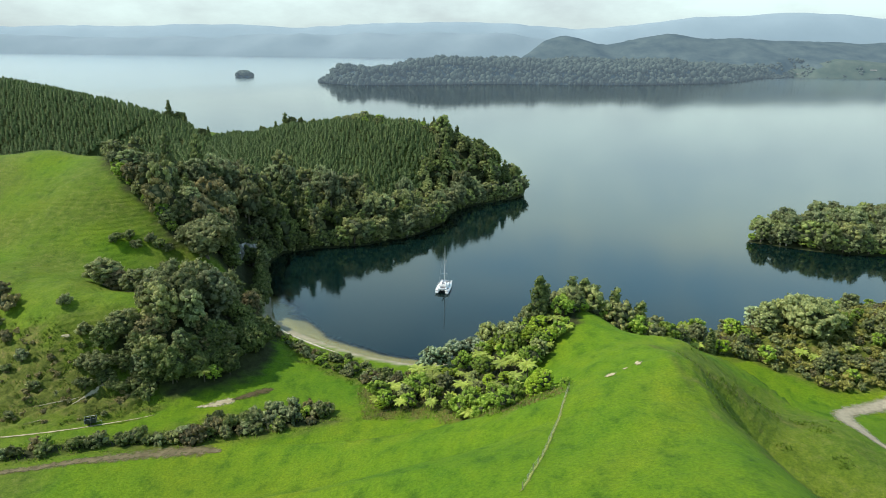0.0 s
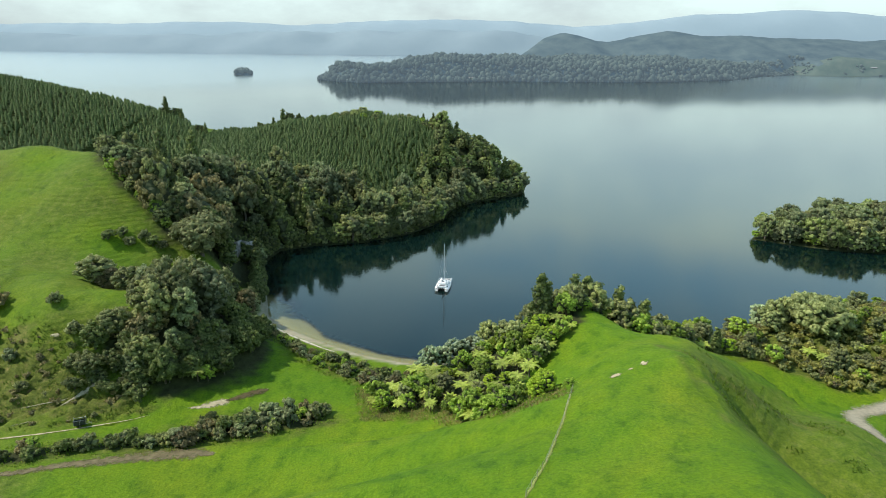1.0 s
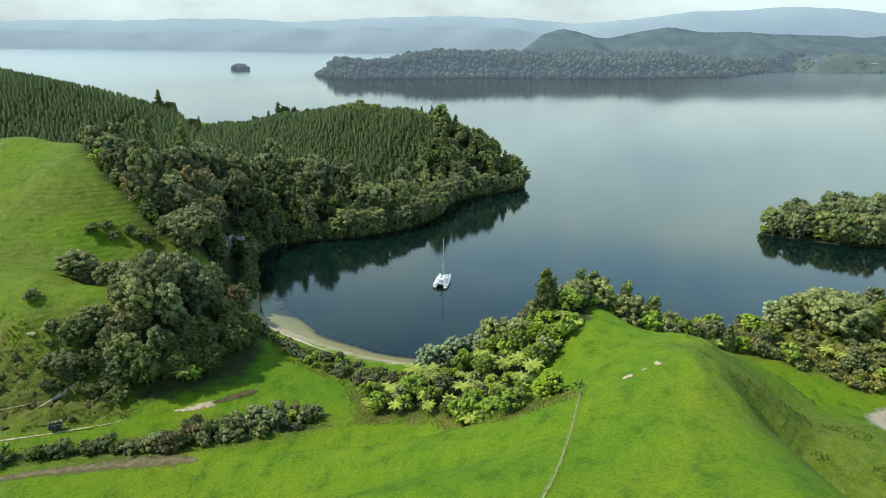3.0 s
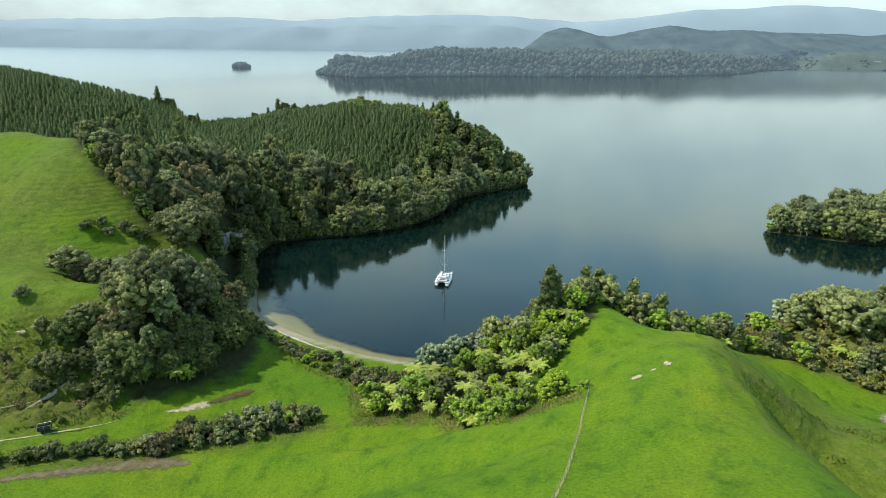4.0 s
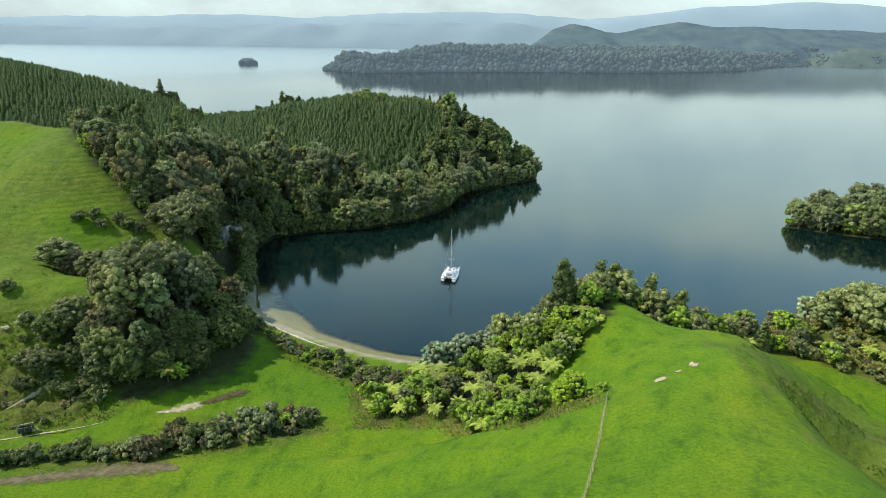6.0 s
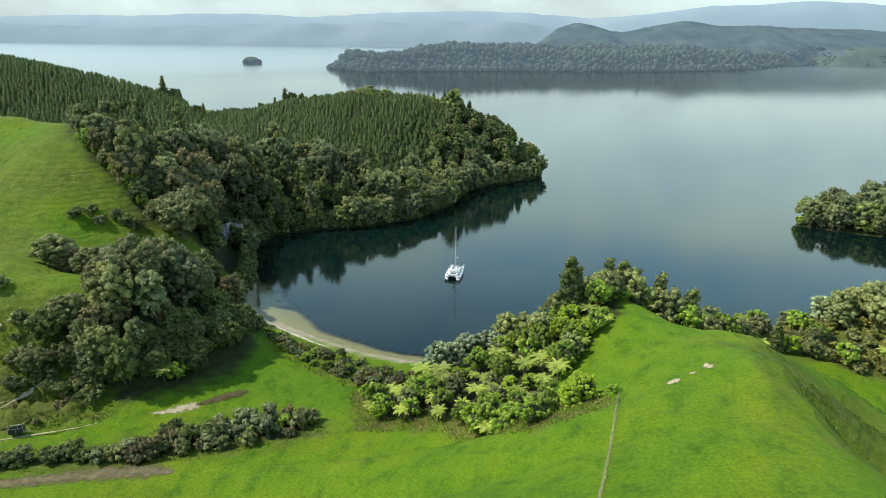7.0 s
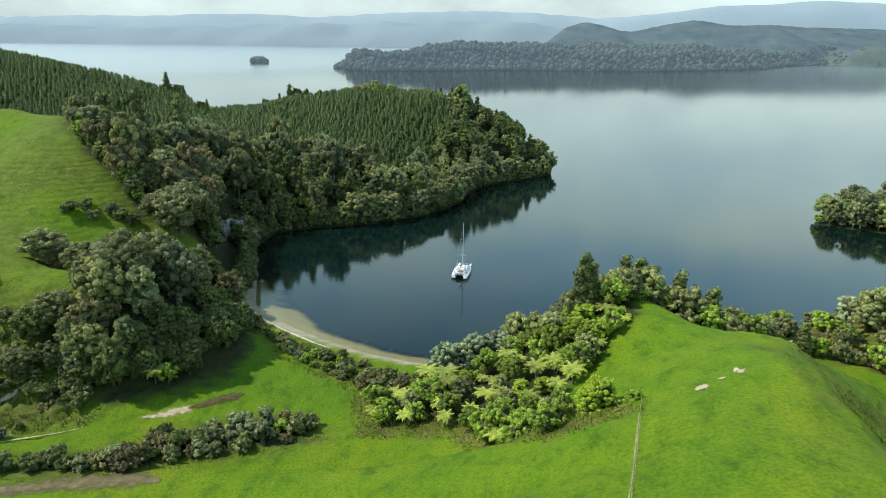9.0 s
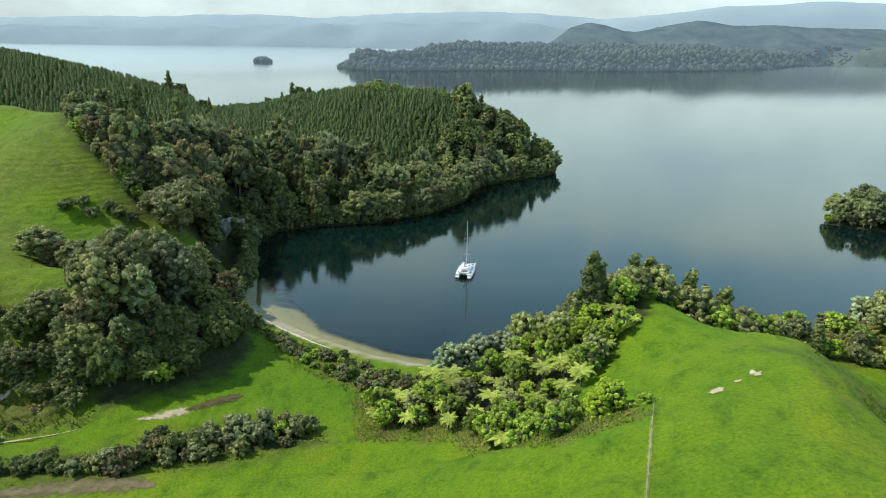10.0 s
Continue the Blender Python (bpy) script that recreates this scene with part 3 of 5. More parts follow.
def peninsula_height(px, py):
    sd = inland(px, py, FAR_SHORE)
    power = sum(crest(px, py, line) ** 4 for line in (PEN_HILLS, PEN_BACK))
    h = 3 + np.maximum(power, 1e-9) ** 0.25 + 3.5 * waves(px, py, 51, 140) + 1.5 * waves(px, py, 52, 50)
    return np.where(sd > 0, np.minimum(np.maximum(h, 0.3), 0.2 + 0.28 * sd + 0.02 * sd * sd), -4 + 0 * h), sd


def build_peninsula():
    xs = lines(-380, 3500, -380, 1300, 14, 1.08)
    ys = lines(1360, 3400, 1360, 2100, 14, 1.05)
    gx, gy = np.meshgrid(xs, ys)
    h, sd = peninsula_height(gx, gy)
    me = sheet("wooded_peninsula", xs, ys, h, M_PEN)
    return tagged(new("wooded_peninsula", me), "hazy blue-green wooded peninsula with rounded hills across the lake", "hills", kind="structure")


def knob_height(px, py):
    h = crest(px, py, PEN_KNOB) + 1.5 * waves(px, py, 55, 60)
    return np.minimum(h, 0.9 * np.maximum(inland(px, py, FAR_SHORE), -4)) + 2


def build_knob():
    """The low grassy hill at the end of the far bay."""
    xs, ys = lines(960, 2000, 960, 1400, 12, 1.1), lines(1985, 2300, 1985, 2200, 12, 1.2)
    gx, gy = np.meshgrid(xs, ys)
    h = knob_height(gx, gy)
    return tagged(new("far_grassy_hill", sheet("far_grassy_hill", xs, ys, h, M_KNOB)), "low pale green hill with scattered bush at the head of the far bay", "hill", kind="structure")


def build_range(name, label, y_foot, y_top, profile, mat, seed, x0=-4200, x1=4200):
    """A range of far hills: a slope that rises from its foot to an uneven crest."""
    xs = np.arange(x0, x1 + 1, 40.0)
    ys = np.linspace(y_foot, y_top, 14)
    gx, gy = np.meshgrid(xs, ys)
    u = (gy - y_foot) / (y_top - y_foot)
    px, pz = np.array(profile, float).T
    top = np.interp(gx, px, pz) + 7 * waves(gx, 0 * gx, seed, 700) + 3.0 * waves(gx, 0 * gx, seed + 1, 190)
    h = -4 + (top + 4) * np.sin(u * math.pi / 2) ** 0.8 + u * (1 - u) * 60 * waves(gx, gy, seed + 2, 520)
    return tagged(new(name, sheet(name, xs, ys, h, mat)), label, "hills", kind="structure")


ground = build_ground()
lake = build_lake()
build_peninsula()
build_knob()
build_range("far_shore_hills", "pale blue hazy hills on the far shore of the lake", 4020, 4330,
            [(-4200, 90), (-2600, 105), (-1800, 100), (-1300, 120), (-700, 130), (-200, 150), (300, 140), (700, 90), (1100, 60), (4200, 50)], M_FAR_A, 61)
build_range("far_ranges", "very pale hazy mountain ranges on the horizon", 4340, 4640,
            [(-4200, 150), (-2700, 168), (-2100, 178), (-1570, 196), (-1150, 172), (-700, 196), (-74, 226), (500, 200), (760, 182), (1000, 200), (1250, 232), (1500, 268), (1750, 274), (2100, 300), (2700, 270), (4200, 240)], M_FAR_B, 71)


# ---------- plants ----------
def part(name, me, parent, label=""):
    """Links a mesh as one part of a thing."""
    ob = new(name, me)
    ob.parent = parent
    return tagged(ob, label) if label else ob


def unit(v):
    return v / np.maximum(np.linalg.norm(v, axis=-1, keepdims=True), 1e-9)


def ball(seed, rough=0.25, fine=False):
    """A lumpy closed ball as points and triangles."""
    bm = bmesh.new()
    bmesh.ops.create_icosphere(bm, subdivisions=2 if fine else 1, radius=1)
    rng = np.random.RandomState(seed)
    co = np.array([v.co[:] for v in bm.verts]) * (1 + rough * rng.uniform(-1, 1, (len(bm.verts), 1)))
    tri = np.array([[v.index for v in f.verts] for f in bm.faces])
    bm.free()
    return co, tri


KNOBS = [ball(s, 0.2) for s in range(8)]


def crown_mesh(name, rng, lobes, bunches, size, mat, droop=0.0, puff=0.10, sprays=14, cores=9):
    """A crown: billowing leaf bunches over many lobes, each a small mass fringed with leaf sprays, round a dark core of
    twigs and painted inner shade.
    """
    lobes = np.array(lobes, float)
    c, r = lobes[:, :3], lobes[:, 3:6]
    wide = 2 * np.max(np.abs(c[:, :2]) + r[:, :2])
    area = r[:, 0] * r[:, 2]
    many_ = bunches * 5
    pick = rng.choice(len(lobes), many_, p=area / area.sum())
    u = unit(rng.normal(size=(many_, 3)) + np.array([0, 0, 0.38]))
    p = c[pick] + u * r[pick] * rng.uniform(0.82, 1.02, (many_, 1))
    keep = np.ones(many_, bool)
    for k in range(len(lobes)):
        q = (p - c[k]) / r[k]
        keep &= ~(((q * q).sum(1) < 0.72) & (pick != k))
    p, u = p[keep], u[keep]
    # bunches that do not crowd each other
    br = puff * wide * rng.uniform(0.62, 1.3, len(p))
    chosen = []
    for k in range(len(p)):
        if len(chosen) < bunches and all(((p[k] - p[j]) ** 2).sum() > (0.42 * (br[k] + br[j])) ** 2 for j in chosen):
            chosen.append(k)
    p, u, br = p[chosen], u[chosen], br[chosen]
    cos, faces, base = [], [], 0
    for k in range(len(p)):
        bc, bt = KNOBS[rng.randint(len(KNOBS))]
        cos.append(p[k] + bc * br[k] * np.array([1, 1, 0.82]) * 0.86)
        faces.append(bt + base)
        base += len(bc)
    masses = sum(len(f) for f in faces)
    # sprays stand out from each bunch, most of them on its outer side
    j = np.repeat(np.arange(len(p)), sprays)
    v = unit(rng.normal(size=(len(j), 3)) + 0.9 * u[j] + np.array([0, 0, 0.25]))
    at = p[j] + v * (br[j] * rng.uniform(0.78, 1.16, len(j)))[:, None] * np.array([1, 1, 0.86])
    n = unit(v + rng.normal(size=v.shape) * 0.42 + np.array([0, 0, 0.1 - droop]))
    a = unit(np.cross(n, rng.normal(size=n.shape)) + np.array([0, 0, -droop]))
    b = np.cross(n, a)
    s = size * rng.uniform(0.6, 1.35, (len(j), 1))
    tri = np.stack([at - a * s, at + a * s * 0.7 + b * s * 0.75, at + a * s * 0.7 - b * s * 0.75], 1).reshape(-1, 3)
    cos.append(tri)
    faces.append(base + np.arange(len(tri)).reshape(-1, 3))
    base += len(tri)
    leafy = masses + len(j)
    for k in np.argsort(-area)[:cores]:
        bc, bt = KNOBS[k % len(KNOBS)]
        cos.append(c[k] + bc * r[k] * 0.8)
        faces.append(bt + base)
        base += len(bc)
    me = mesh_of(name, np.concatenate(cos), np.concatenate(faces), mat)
    # the core takes the dark colour that stands in for inner shade
    me.materials.append(M_TWIG_SHADE)
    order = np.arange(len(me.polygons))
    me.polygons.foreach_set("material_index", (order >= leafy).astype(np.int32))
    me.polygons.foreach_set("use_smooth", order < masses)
    return me


def tube(points, radii, sides=6):
    """A tapered limb along points."""
    points = np.array(points, float)
    ring = np.arange(sides) * 2 * math.pi / sides
    co = []
    for k, (p, r) in enumerate(zip(points, radii)):
        way = unit(points[min(k + 1, len(points) - 1)] - points[max(k - 1, 0)])
        e = unit(np.cross(way, [0.31, 0.95, 0.05]))
        f = np.cross(way, e)
        co.append(p + r * (np.cos(ring)[:, None] * e + np.sin(ring)[:, None] * f))
    faces = []
    for k in range(len(points) - 1):
        for j in range(sides):
            q = [k * sides + j, k * sides + (j + 1) % sides, (k + 1) * sides + (j + 1) % sides, (k + 1) * sides + j]
            faces += [q[:3], [q[0], q[2], q[3]]]
    return np.concatenate(co), np.array(faces)


def joined(name, pieces, mat, smooth=True):
    cos, faces, base = [], [], 0
    for co, f in pieces:
        cos.append(co)
        faces.append(f + base)
        base += len(co)
    return mesh_of(name, np.concatenate(cos), np.concatenate(faces), mat, smooth)


def limbs(rng, height_to_crown, spread, top, radius, count=5, lean=0.0):
    """A trunk that forks into limbs."""
    fork = np.array([lean * 0.5, 0, height_to_crown])
    pieces = [tube([(0, 0, -0.6), (0.1 * lean, 0, height_to_crown * 0.5), fork], [radius * 1.3, radius, radius * 0.85], 7)]
    for k in range(count):
        a = 2 * math.pi * (k + rng.uniform(-0.3, 0.3)) / count
        d = spread * rng.uniform(0.5, 1.0)
        end = fork + np.array([d * math.cos(a), d * math.sin(a), (top - height_to_crown) * rng.uniform(0.5, 0.9)])
        bend = fork + (end - fork) * 0.5 + np.array([0, 0, 0.12 * (top - height_to_crown)])
        pieces.append(tube([fork, bend, end], [radius * 0.6, radius * 0.38, radius * 0.12], 5))
    return pieces


def broad_lobes(rng, width, low, high, count, flat=0.75):
    """Lobes of a spreading crown between the heights low and high."""
    out, mid_z, half = [(0, 0, (low + high) / 2, width * 0.30, width * 0.30, (high - low) * 0.36)], (low + high) / 2, (high - low) / 2
    for k in range(count):
        u = unit(rng.normal(size=3) + np.array([0, 0, 0.25]))
        r = width * rng.uniform(0.08, 0.25)
        u = u * rng.uniform(0.62, 1.14)
        out.append((u[0] * (width / 2 - r), u[1] * (width / 2 - r), mid_z + u[2] * (half - r * flat), r, r * rng.uniform(0.85, 1.15), r * flat))
    return out


def spire_lobes(rng, width, low, high, count):
    """Lobes of an upright, pointed crown."""
    out = []
    for k in range(count):
        t = (k + 0.5) / count
        w = width * 0.5 * (1 - t) ** 0.7
        a = k * 2.4 + rng.uniform(-0.4, 0.4)
        r = max(0.22 * width * (1 - 0.55 * t), 0.35)
        out.append((max(w - r, 0) * math.cos(a), max(w - r, 0) * math.sin(a), low + (high - low) * t, r, r, r * 1.15))
    return out


class Kind:
    """One plant in its place and turn: built once, copied to every further place."""

    def __init__(self, ob):
        self.ob, self.first = ob, None

    def put(self, x, y, scale, turn, tall=1.0, sink=0.15, tilt=0.0, z=None):
        m = pose(x, y, (ground_z(x, y) if z is None else z) - sink, tilt, 0, turn) @ Matrix.Diagonal((scale * (1 + 0.16 * math.sin(12.9 * x + 7.8 * y)), scale * (1 + 0.16 * math.cos(9.7 * x - 5.3 * y)), scale * tall, 1))
        if self.first is None:
            self.first = m
        else:
            copy_thing(self.ob, m)

    def settle(self):
        if self.first is None:
            bpy.data.objects.remove(self.ob)
        else:
            self.ob.matrix_basis = self.first


def tree_kind(seed, name, label, lobes_of, bunches, size, mat, bark, trunk, group, cat="tree", droop=0.0, puff=0.10, sprays=14, cores=9):
    rng = np.random.RandomState(seed)
    ob = tagged(new(name), label, cat, group)
    low, spread, top, radius = trunk
    part("trunk", joined("trunk", limbs(rng, low, spread, top, radius), bark), ob)
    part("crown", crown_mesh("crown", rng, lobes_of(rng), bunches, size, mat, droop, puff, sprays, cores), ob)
    return Kind(ob)


def shrub_kind(seed, name, label, width, tall, bunches, size, mat, group, cat="shrub", lobe_count=9):
    rng = np.random.RandomState(seed)
    ob = tagged(new(name), label, cat, group)
    stems = []
    for k in range(4):
        a = rng.uniform(0, 6.28)
        stems.append(tube([(0, 0, -0.4), (0.12 * width * math.cos(a), 0.12 * width * math.sin(a), tall * 0.3), (0.26 * width * math.cos(a), 0.26 * width * math.sin(a), tall * 0.6)], [0.09, 0.06, 0.03], 4))
    part("stem", joined("stem", stems, M_BARK), ob)
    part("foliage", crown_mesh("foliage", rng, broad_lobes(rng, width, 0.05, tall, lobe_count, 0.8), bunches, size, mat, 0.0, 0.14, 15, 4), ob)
    return Kind(ob)


def frond(length, droop, width):
    """One arching frond along +x: pinnae reach out from the rib, with notches between them."""
    n = 10
    t = np.linspace(0, 1, n)
    x, z = length * (t - 0.10 * t * t), length * (0.42 * t - droop * t * t)
    w = width * np.sin(np.pi * np.clip(t * 0.93 + 0.07, 0, 1)) ** 0.8
    co, faces = [], []
    for k in range(n):
        co += [(x[k], 0, z[k]), (x[k] + 0.3 * w[k], w[k], z[k] - 0.2 * w[k]), (x[k] + 0.3 * w[k], -w[k], z[k] - 0.2 * w[k])]
    for k in range(n - 1):
        a, b = 3 * k, 3 * k + 3
        faces += [(a, b, a + 1), (a, a + 2, b)]
    return np.array(co), np.array(faces)


def fern_kind(seed, trunk_height, radius, group, label):
    rng = np.random.RandomState(seed)
    ob = tagged(new("tree_fern"), label, "tree fern", group)
    part("trunk", joined("trunk", [tube([(0, 0, -0.5), (0.05, 0, trunk_height * 0.5), (0, 0, trunk_height)], [0.20, 0.15, 0.17], 7)], M_BARK), ob)
    pieces = []
    for k in range(28):
        co, f = frond(radius * rng.uniform(0.75, 1.1), rng.uniform(0.42, 0.75) if k % 3 else 0.25, radius * 0.23)
        a, c, s = k * 2.399, math.cos(k * 2.399), math.sin(k * 2.399)
        pieces.append((np.stack([co[:, 0] * c - co[:, 1] * s, co[:, 0] * s + co[:, 1] * c, co[:, 2] + trunk_height], 1), f))
    part("fronds", joined("fronds", pieces, M_FERN, False), ob)
    return Kind(ob)


def flax_kind(seed, label):
    rng = np.random.RandomState(seed)
    ob = tagged(new("flax_clump"), label, "flax", "flax and stumps by the beach")
    pieces = []
    for k in range(34):
        a, lean, ln = rng.uniform(0, 6.28), rng.uniform(0.15, 0.75), rng.uniform(1.2, 2.0)
        t = np.linspace(0, 1, 4)
        out, up = ln * lean * t ** 1.4, ln * (t - 0.35 * lean * t * t)
        side = np.array([-math.sin(a), math.cos(a), 0]) * 0.07
        mid_line = np.stack([out * math.cos(a), out * math.sin(a), up], 1)
        co = np.concatenate([mid_line - side, mid_line + side])
        f = [(j, j + 1, j + 5) for j in range(3)] + [(j, j + 5, j + 4) for j in range(3)]
        pieces.append((co, np.array(f)))
    part("blades", joined("blades", pieces, M_FLAX, False), ob)
    return Kind(ob)


def scatter(poly, step, seed, keep=0.0, jitter=0.42):
    """Places on an uneven grid inside an outline, at least keep metres from its edge."""
    rng = np.random.RandomState(seed)
    x0, x1 = min(p[0] for p in poly), max(p[0] for p in poly)
    y0, y1 = min(p[1] for p in poly), max(p[1] for p in poly)
    gx, gy = np.meshgrid(np.arange(x0, x1 + step, step), np.arange(y0, y1 + step, step * 0.88))
    gx = gx + step * 0.5 * (np.arange(gx.shape[0]) % 2)[:, None]
    px, py = gx.ravel() + rng.uniform(-jitter, jitter, gx.size) * step, gy.ravel() + rng.uniform(-jitter, jitter, gx.size) * step
    ok = inland(px, py, poly) > keep
    return list(zip(px[ok], py[ok]))


def heights_at(places):
    a = np.array(places)
    return height(a[:, 0], a[:, 1])[0]


def plant(places, kinds, weights, scale, seed, tall=(0.9, 1.12), sink=0.2, clear_of=()):
    rng = np.random.RandomState(seed)
    w = np.array(weights, float) / sum(weights)
    ground_at = heights_at(places)
    for (x, y), z in zip(places, ground_at):
        if z < 0.2 or any((x - cx) ** 2 + (y - cy) ** 2 < cr * cr for cx, cy, cr in clear_of):
            continue
        kinds[rng.choice(len(kinds), p=w)].put(x, y, rng.uniform(*scale), rng.uniform(0, 360), rng.uniform(*tall), sink, rng.uniform(-4, 4), z)


G_BAY, G_KNOLL, G_RIGHT, G_ISLE = "trees round the bay", "bush on the knoll", "bush on the eastern slope", "trees on the island"
OLIVE_A = tree_kind(101, "broadleaf_tree", "spreading olive-green tree with a billowing crown on the bay slope", lambda g: broad_lobes(g, 10, 1.2, 11, 26), 45, 0.42, M_OLIVE, M_BARK, (3.4, 3.5, 9, 0.32), G_BAY)
OLIVE_B = tree_kind(102, "broadleaf_tree", "tall olive-green tree with a lumpy rounded crown on the bay slope", lambda g: broad_lobes(g, 8.5, 1.0, 12.5, 24), 45, 0.42, M_OLIVE, M_BARK, (3.2, 3.0, 10, 0.30), G_BAY)
GREY_A = tree_kind(103, "willow_tree", "grey-green willow-like tree with a soft feathery crown by the water", lambda g: broad_lobes(g, 10, 0.8, 10.5, 24), 45, 0.42, M_GREY, M_PALE_BARK, (2.8, 3.6, 8.5, 0.30), G_BAY, droop=0.3)
MID_A = tree_kind(104, "broadleaf_tree", "leafy mid-green broadleaf tree among the bay woods", lambda g: broad_lobes(g, 9, 0.8, 9.5, 24), 45, 0.42, M_WOOD, M_BARK, (2.8, 3.2, 8, 0.28), G_BAY)
SPIRE_A = tree_kind(105, "upright_tree", "dark upright native conifer with a ragged pointed crown", lambda g: spire_lobes(g, 5.5, 1.6, 13, 22), 70, 0.42, M_DARK, M_BARK, (4.5, 1.2, 11, 0.24), G_BAY, puff=0.17, sprays=12, cores=22)
DARK_A = tree_kind(106, "broadleaf_tree", "dark green dense round-headed tree among the bay woods", lambda g: broad_lobes(g, 8.5, 0.8, 10, 24), 45, 0.42, M_DARK, M_BARK, (3.0, 3.0, 8.5, 0.28), G_BAY)
BROWN_A = tree_kind(107, "broadleaf_tree", "brownish olive tree with sparse greyish leaves", lambda g: broad_lobes(g, 9, 1.0, 10.5, 24), 45, 0.42, M_BROWN, M_PALE_BARK, (3.2, 3.4, 9, 0.28), G_BAY)
G_CLUMP = "trees of the near clump"
CL_OLIVE = tree_kind(161, "broadleaf_tree", "large olive-green tree with a dense billowing crown beside the paddock", lambda g: broad_lobes(g, 9.5, 0.8, 11, 26), 84, 0.35, M_OLIVE, M_PALE_BARK, (3.0, 3.4, 9.4, 0.30), G_CLUMP)
CL_GREY = tree_kind(162, "broadleaf_tree", "large grey-green tree with pale leaf sprays beside the paddock", lambda g: broad_lobes(g, 9, 0.6, 11.5, 26), 84, 0.35, M_GREY, M_PALE_BARK, (2.8, 3.2, 9.6, 0.28), G_CLUMP)
CL_DARK = tree_kind(163, "broadleaf_tree", "dark green dense tree in the shaded clump beside the paddock", lambda g: broad_lobes(g, 8.5, 0.5, 10, 26), 84, 0.35, M_DARK, M_BARK, (2.6, 3.0, 8.6, 0.28), G_CLUMP)
CL_BROWN = tree_kind(164, "broadleaf_tree", "brownish olive tree in the clump beside the paddock", lambda g: broad_lobes(g, 8.5, 0.5, 10, 26), 84, 0.35, M_BROWN, M_PALE_BARK, (2.6, 3.0, 8.6, 0.26), G_CLUMP)
KN_MID = tree_kind(111, "small_tree", "small glossy mid-green broadleaf tree in the knoll bush", lambda g: broad_lobes(g, 5.2, 0.6, 5.4, 20), 48, 0.21, M_MID, M_BARK, (1.4, 1.8, 4.4, 0.14), G_KNOLL, sprays=16)
KN_BRIGHT = tree_kind(112, "small_tree", "small bright yellow-green broadleaf tree in the knoll bush", lambda g: broad_lobes(g, 4.8, 0.4, 4.8, 20), 48, 0.21, M_BRIGHT, M_BARK, (1.2, 1.6, 4.0, 0.13), G_KNOLL, sprays=16)
KN_GREY = tree_kind(113, "small_tree", "small grey-green feathery tree at the edge of the water", lambda g: broad_lobes(g, 5.6, 0.5, 6.4, 30), 60, 0.21, M_SOFT, M_PALE_BARK, (1.6, 1.9, 5.2, 0.14), G_KNOLL, droop=0.2, sprays=16)
KN_SPIRE = tree_kind(114, "upright_tree", "dark narrow upright tree standing above the knoll bush", lambda g: spire_lobes(g, 4.2, 0.6, 8.4, 24), 100, 0.24, M_DARK, M_BARK, (2.2, 0.7, 7.6, 0.15), G_KNOLL, puff=0.15, sprays=12, cores=24)
KN_OLIVE = tree_kind(115, "small_tree", "small olive-green scrubby tree in the bush", lambda g: broad_lobes(g, 5.4, 0.5, 5.6, 20), 48, 0.21, M_OLIVE, M_BARK, (1.4, 1.8, 4.6, 0.14), G_KNOLL, sprays=16)
KN_PALE = tree_kind(116, "silvery_tree", "pale silvery-green feathery tree leaning over the lake edge", lambda g: broad_lobes(g, 5.6, 0.3, 6.2, 30), 60, 0.21, M_PALE, M_PALE_BARK, (1.4, 1.9, 5.0, 0.14), G_KNOLL, droop=0.2, sprays=16)
FERN_A = fern_kind(121, 3.2, 2.7, G_KNOLL, "tree fern with bright yellow-green arching fronds")
FERN_B = fern_kind(122, 2.0, 2.3, G_KNOLL, "low tree fern with spreading light green fronds")
SH_GREY = shrub_kind(131, "shrub", "rounded grey-green leafy shrub on rough grass", 3.4, 2.6, 20, 0.26, M_GREY, "shrubs on the flat")
SH_DARK = shrub_kind(132, "shrub", "rounded dark green shrub on rough grass", 3.4, 2.7, 20, 0.26, M_DARK, "shrubs on the flat")
SH_OLIVE = shrub_kind(133, "shrub", "rounded olive-green shrub on rough grass", 3.5, 2.6, 20, 0.26, M_OLIVE, "shrubs on the flat")
SH_BROWN = shrub_kind(134, "shrub", "twiggy brownish scrub bush on rough grass", 3.2, 2.2, 20, 0.26, M_BROWN, "shrubs on the flat")
SH_BRIGHT = shrub_kind(135, "shrub", "leafy bright green shrub on rough grass", 3.0, 2.2, 20, 0.26, M_BRIGHT, "shrubs on the flat")
SH_MID = shrub_kind(136, "shrub", "leafy mid-green shrub on rough grass", 3.2, 2.4, 20, 0.26, M_MID, "shrubs on the flat")
FLAX = flax_kind(141, "clump of grey-green flax blades behind the beach")
DOME = tree_kind(151, "dome_tree", "broad dome-shaped grey-olive tree with dense small leaves", lambda g: broad_lobes(g, 12, 0.4, 8.4, 30, 0.7), 240, 0.32, M_SOFT, M_BARK, (2.2, 4.2, 7, 0.35), "large single trees", puff=0.065)
DOME_B = tree_kind(153, "dome_tree", "huge dome-shaped olive tree with a billowing crown above the bay", lambda g: broad_lobes(g, 12, 0.4, 8.4, 30, 0.7), 240, 0.32, M_OLIVE, M_BARK, (2.2, 4.2, 7, 0.35), "large single trees", puff=0.065)
ROUND = tree_kind(152, "round_bush", "dense round bright green bush beside the fence corner", lambda g: broad_lobes(g, 4.8, 0.2, 5.2, 16, 0.9), 150, 0.17, M_BRIGHT, M_BARK, (1.0, 1.9, 4.2, 0.14), "large single trees", "bush", puff=0.075, sprays=16)
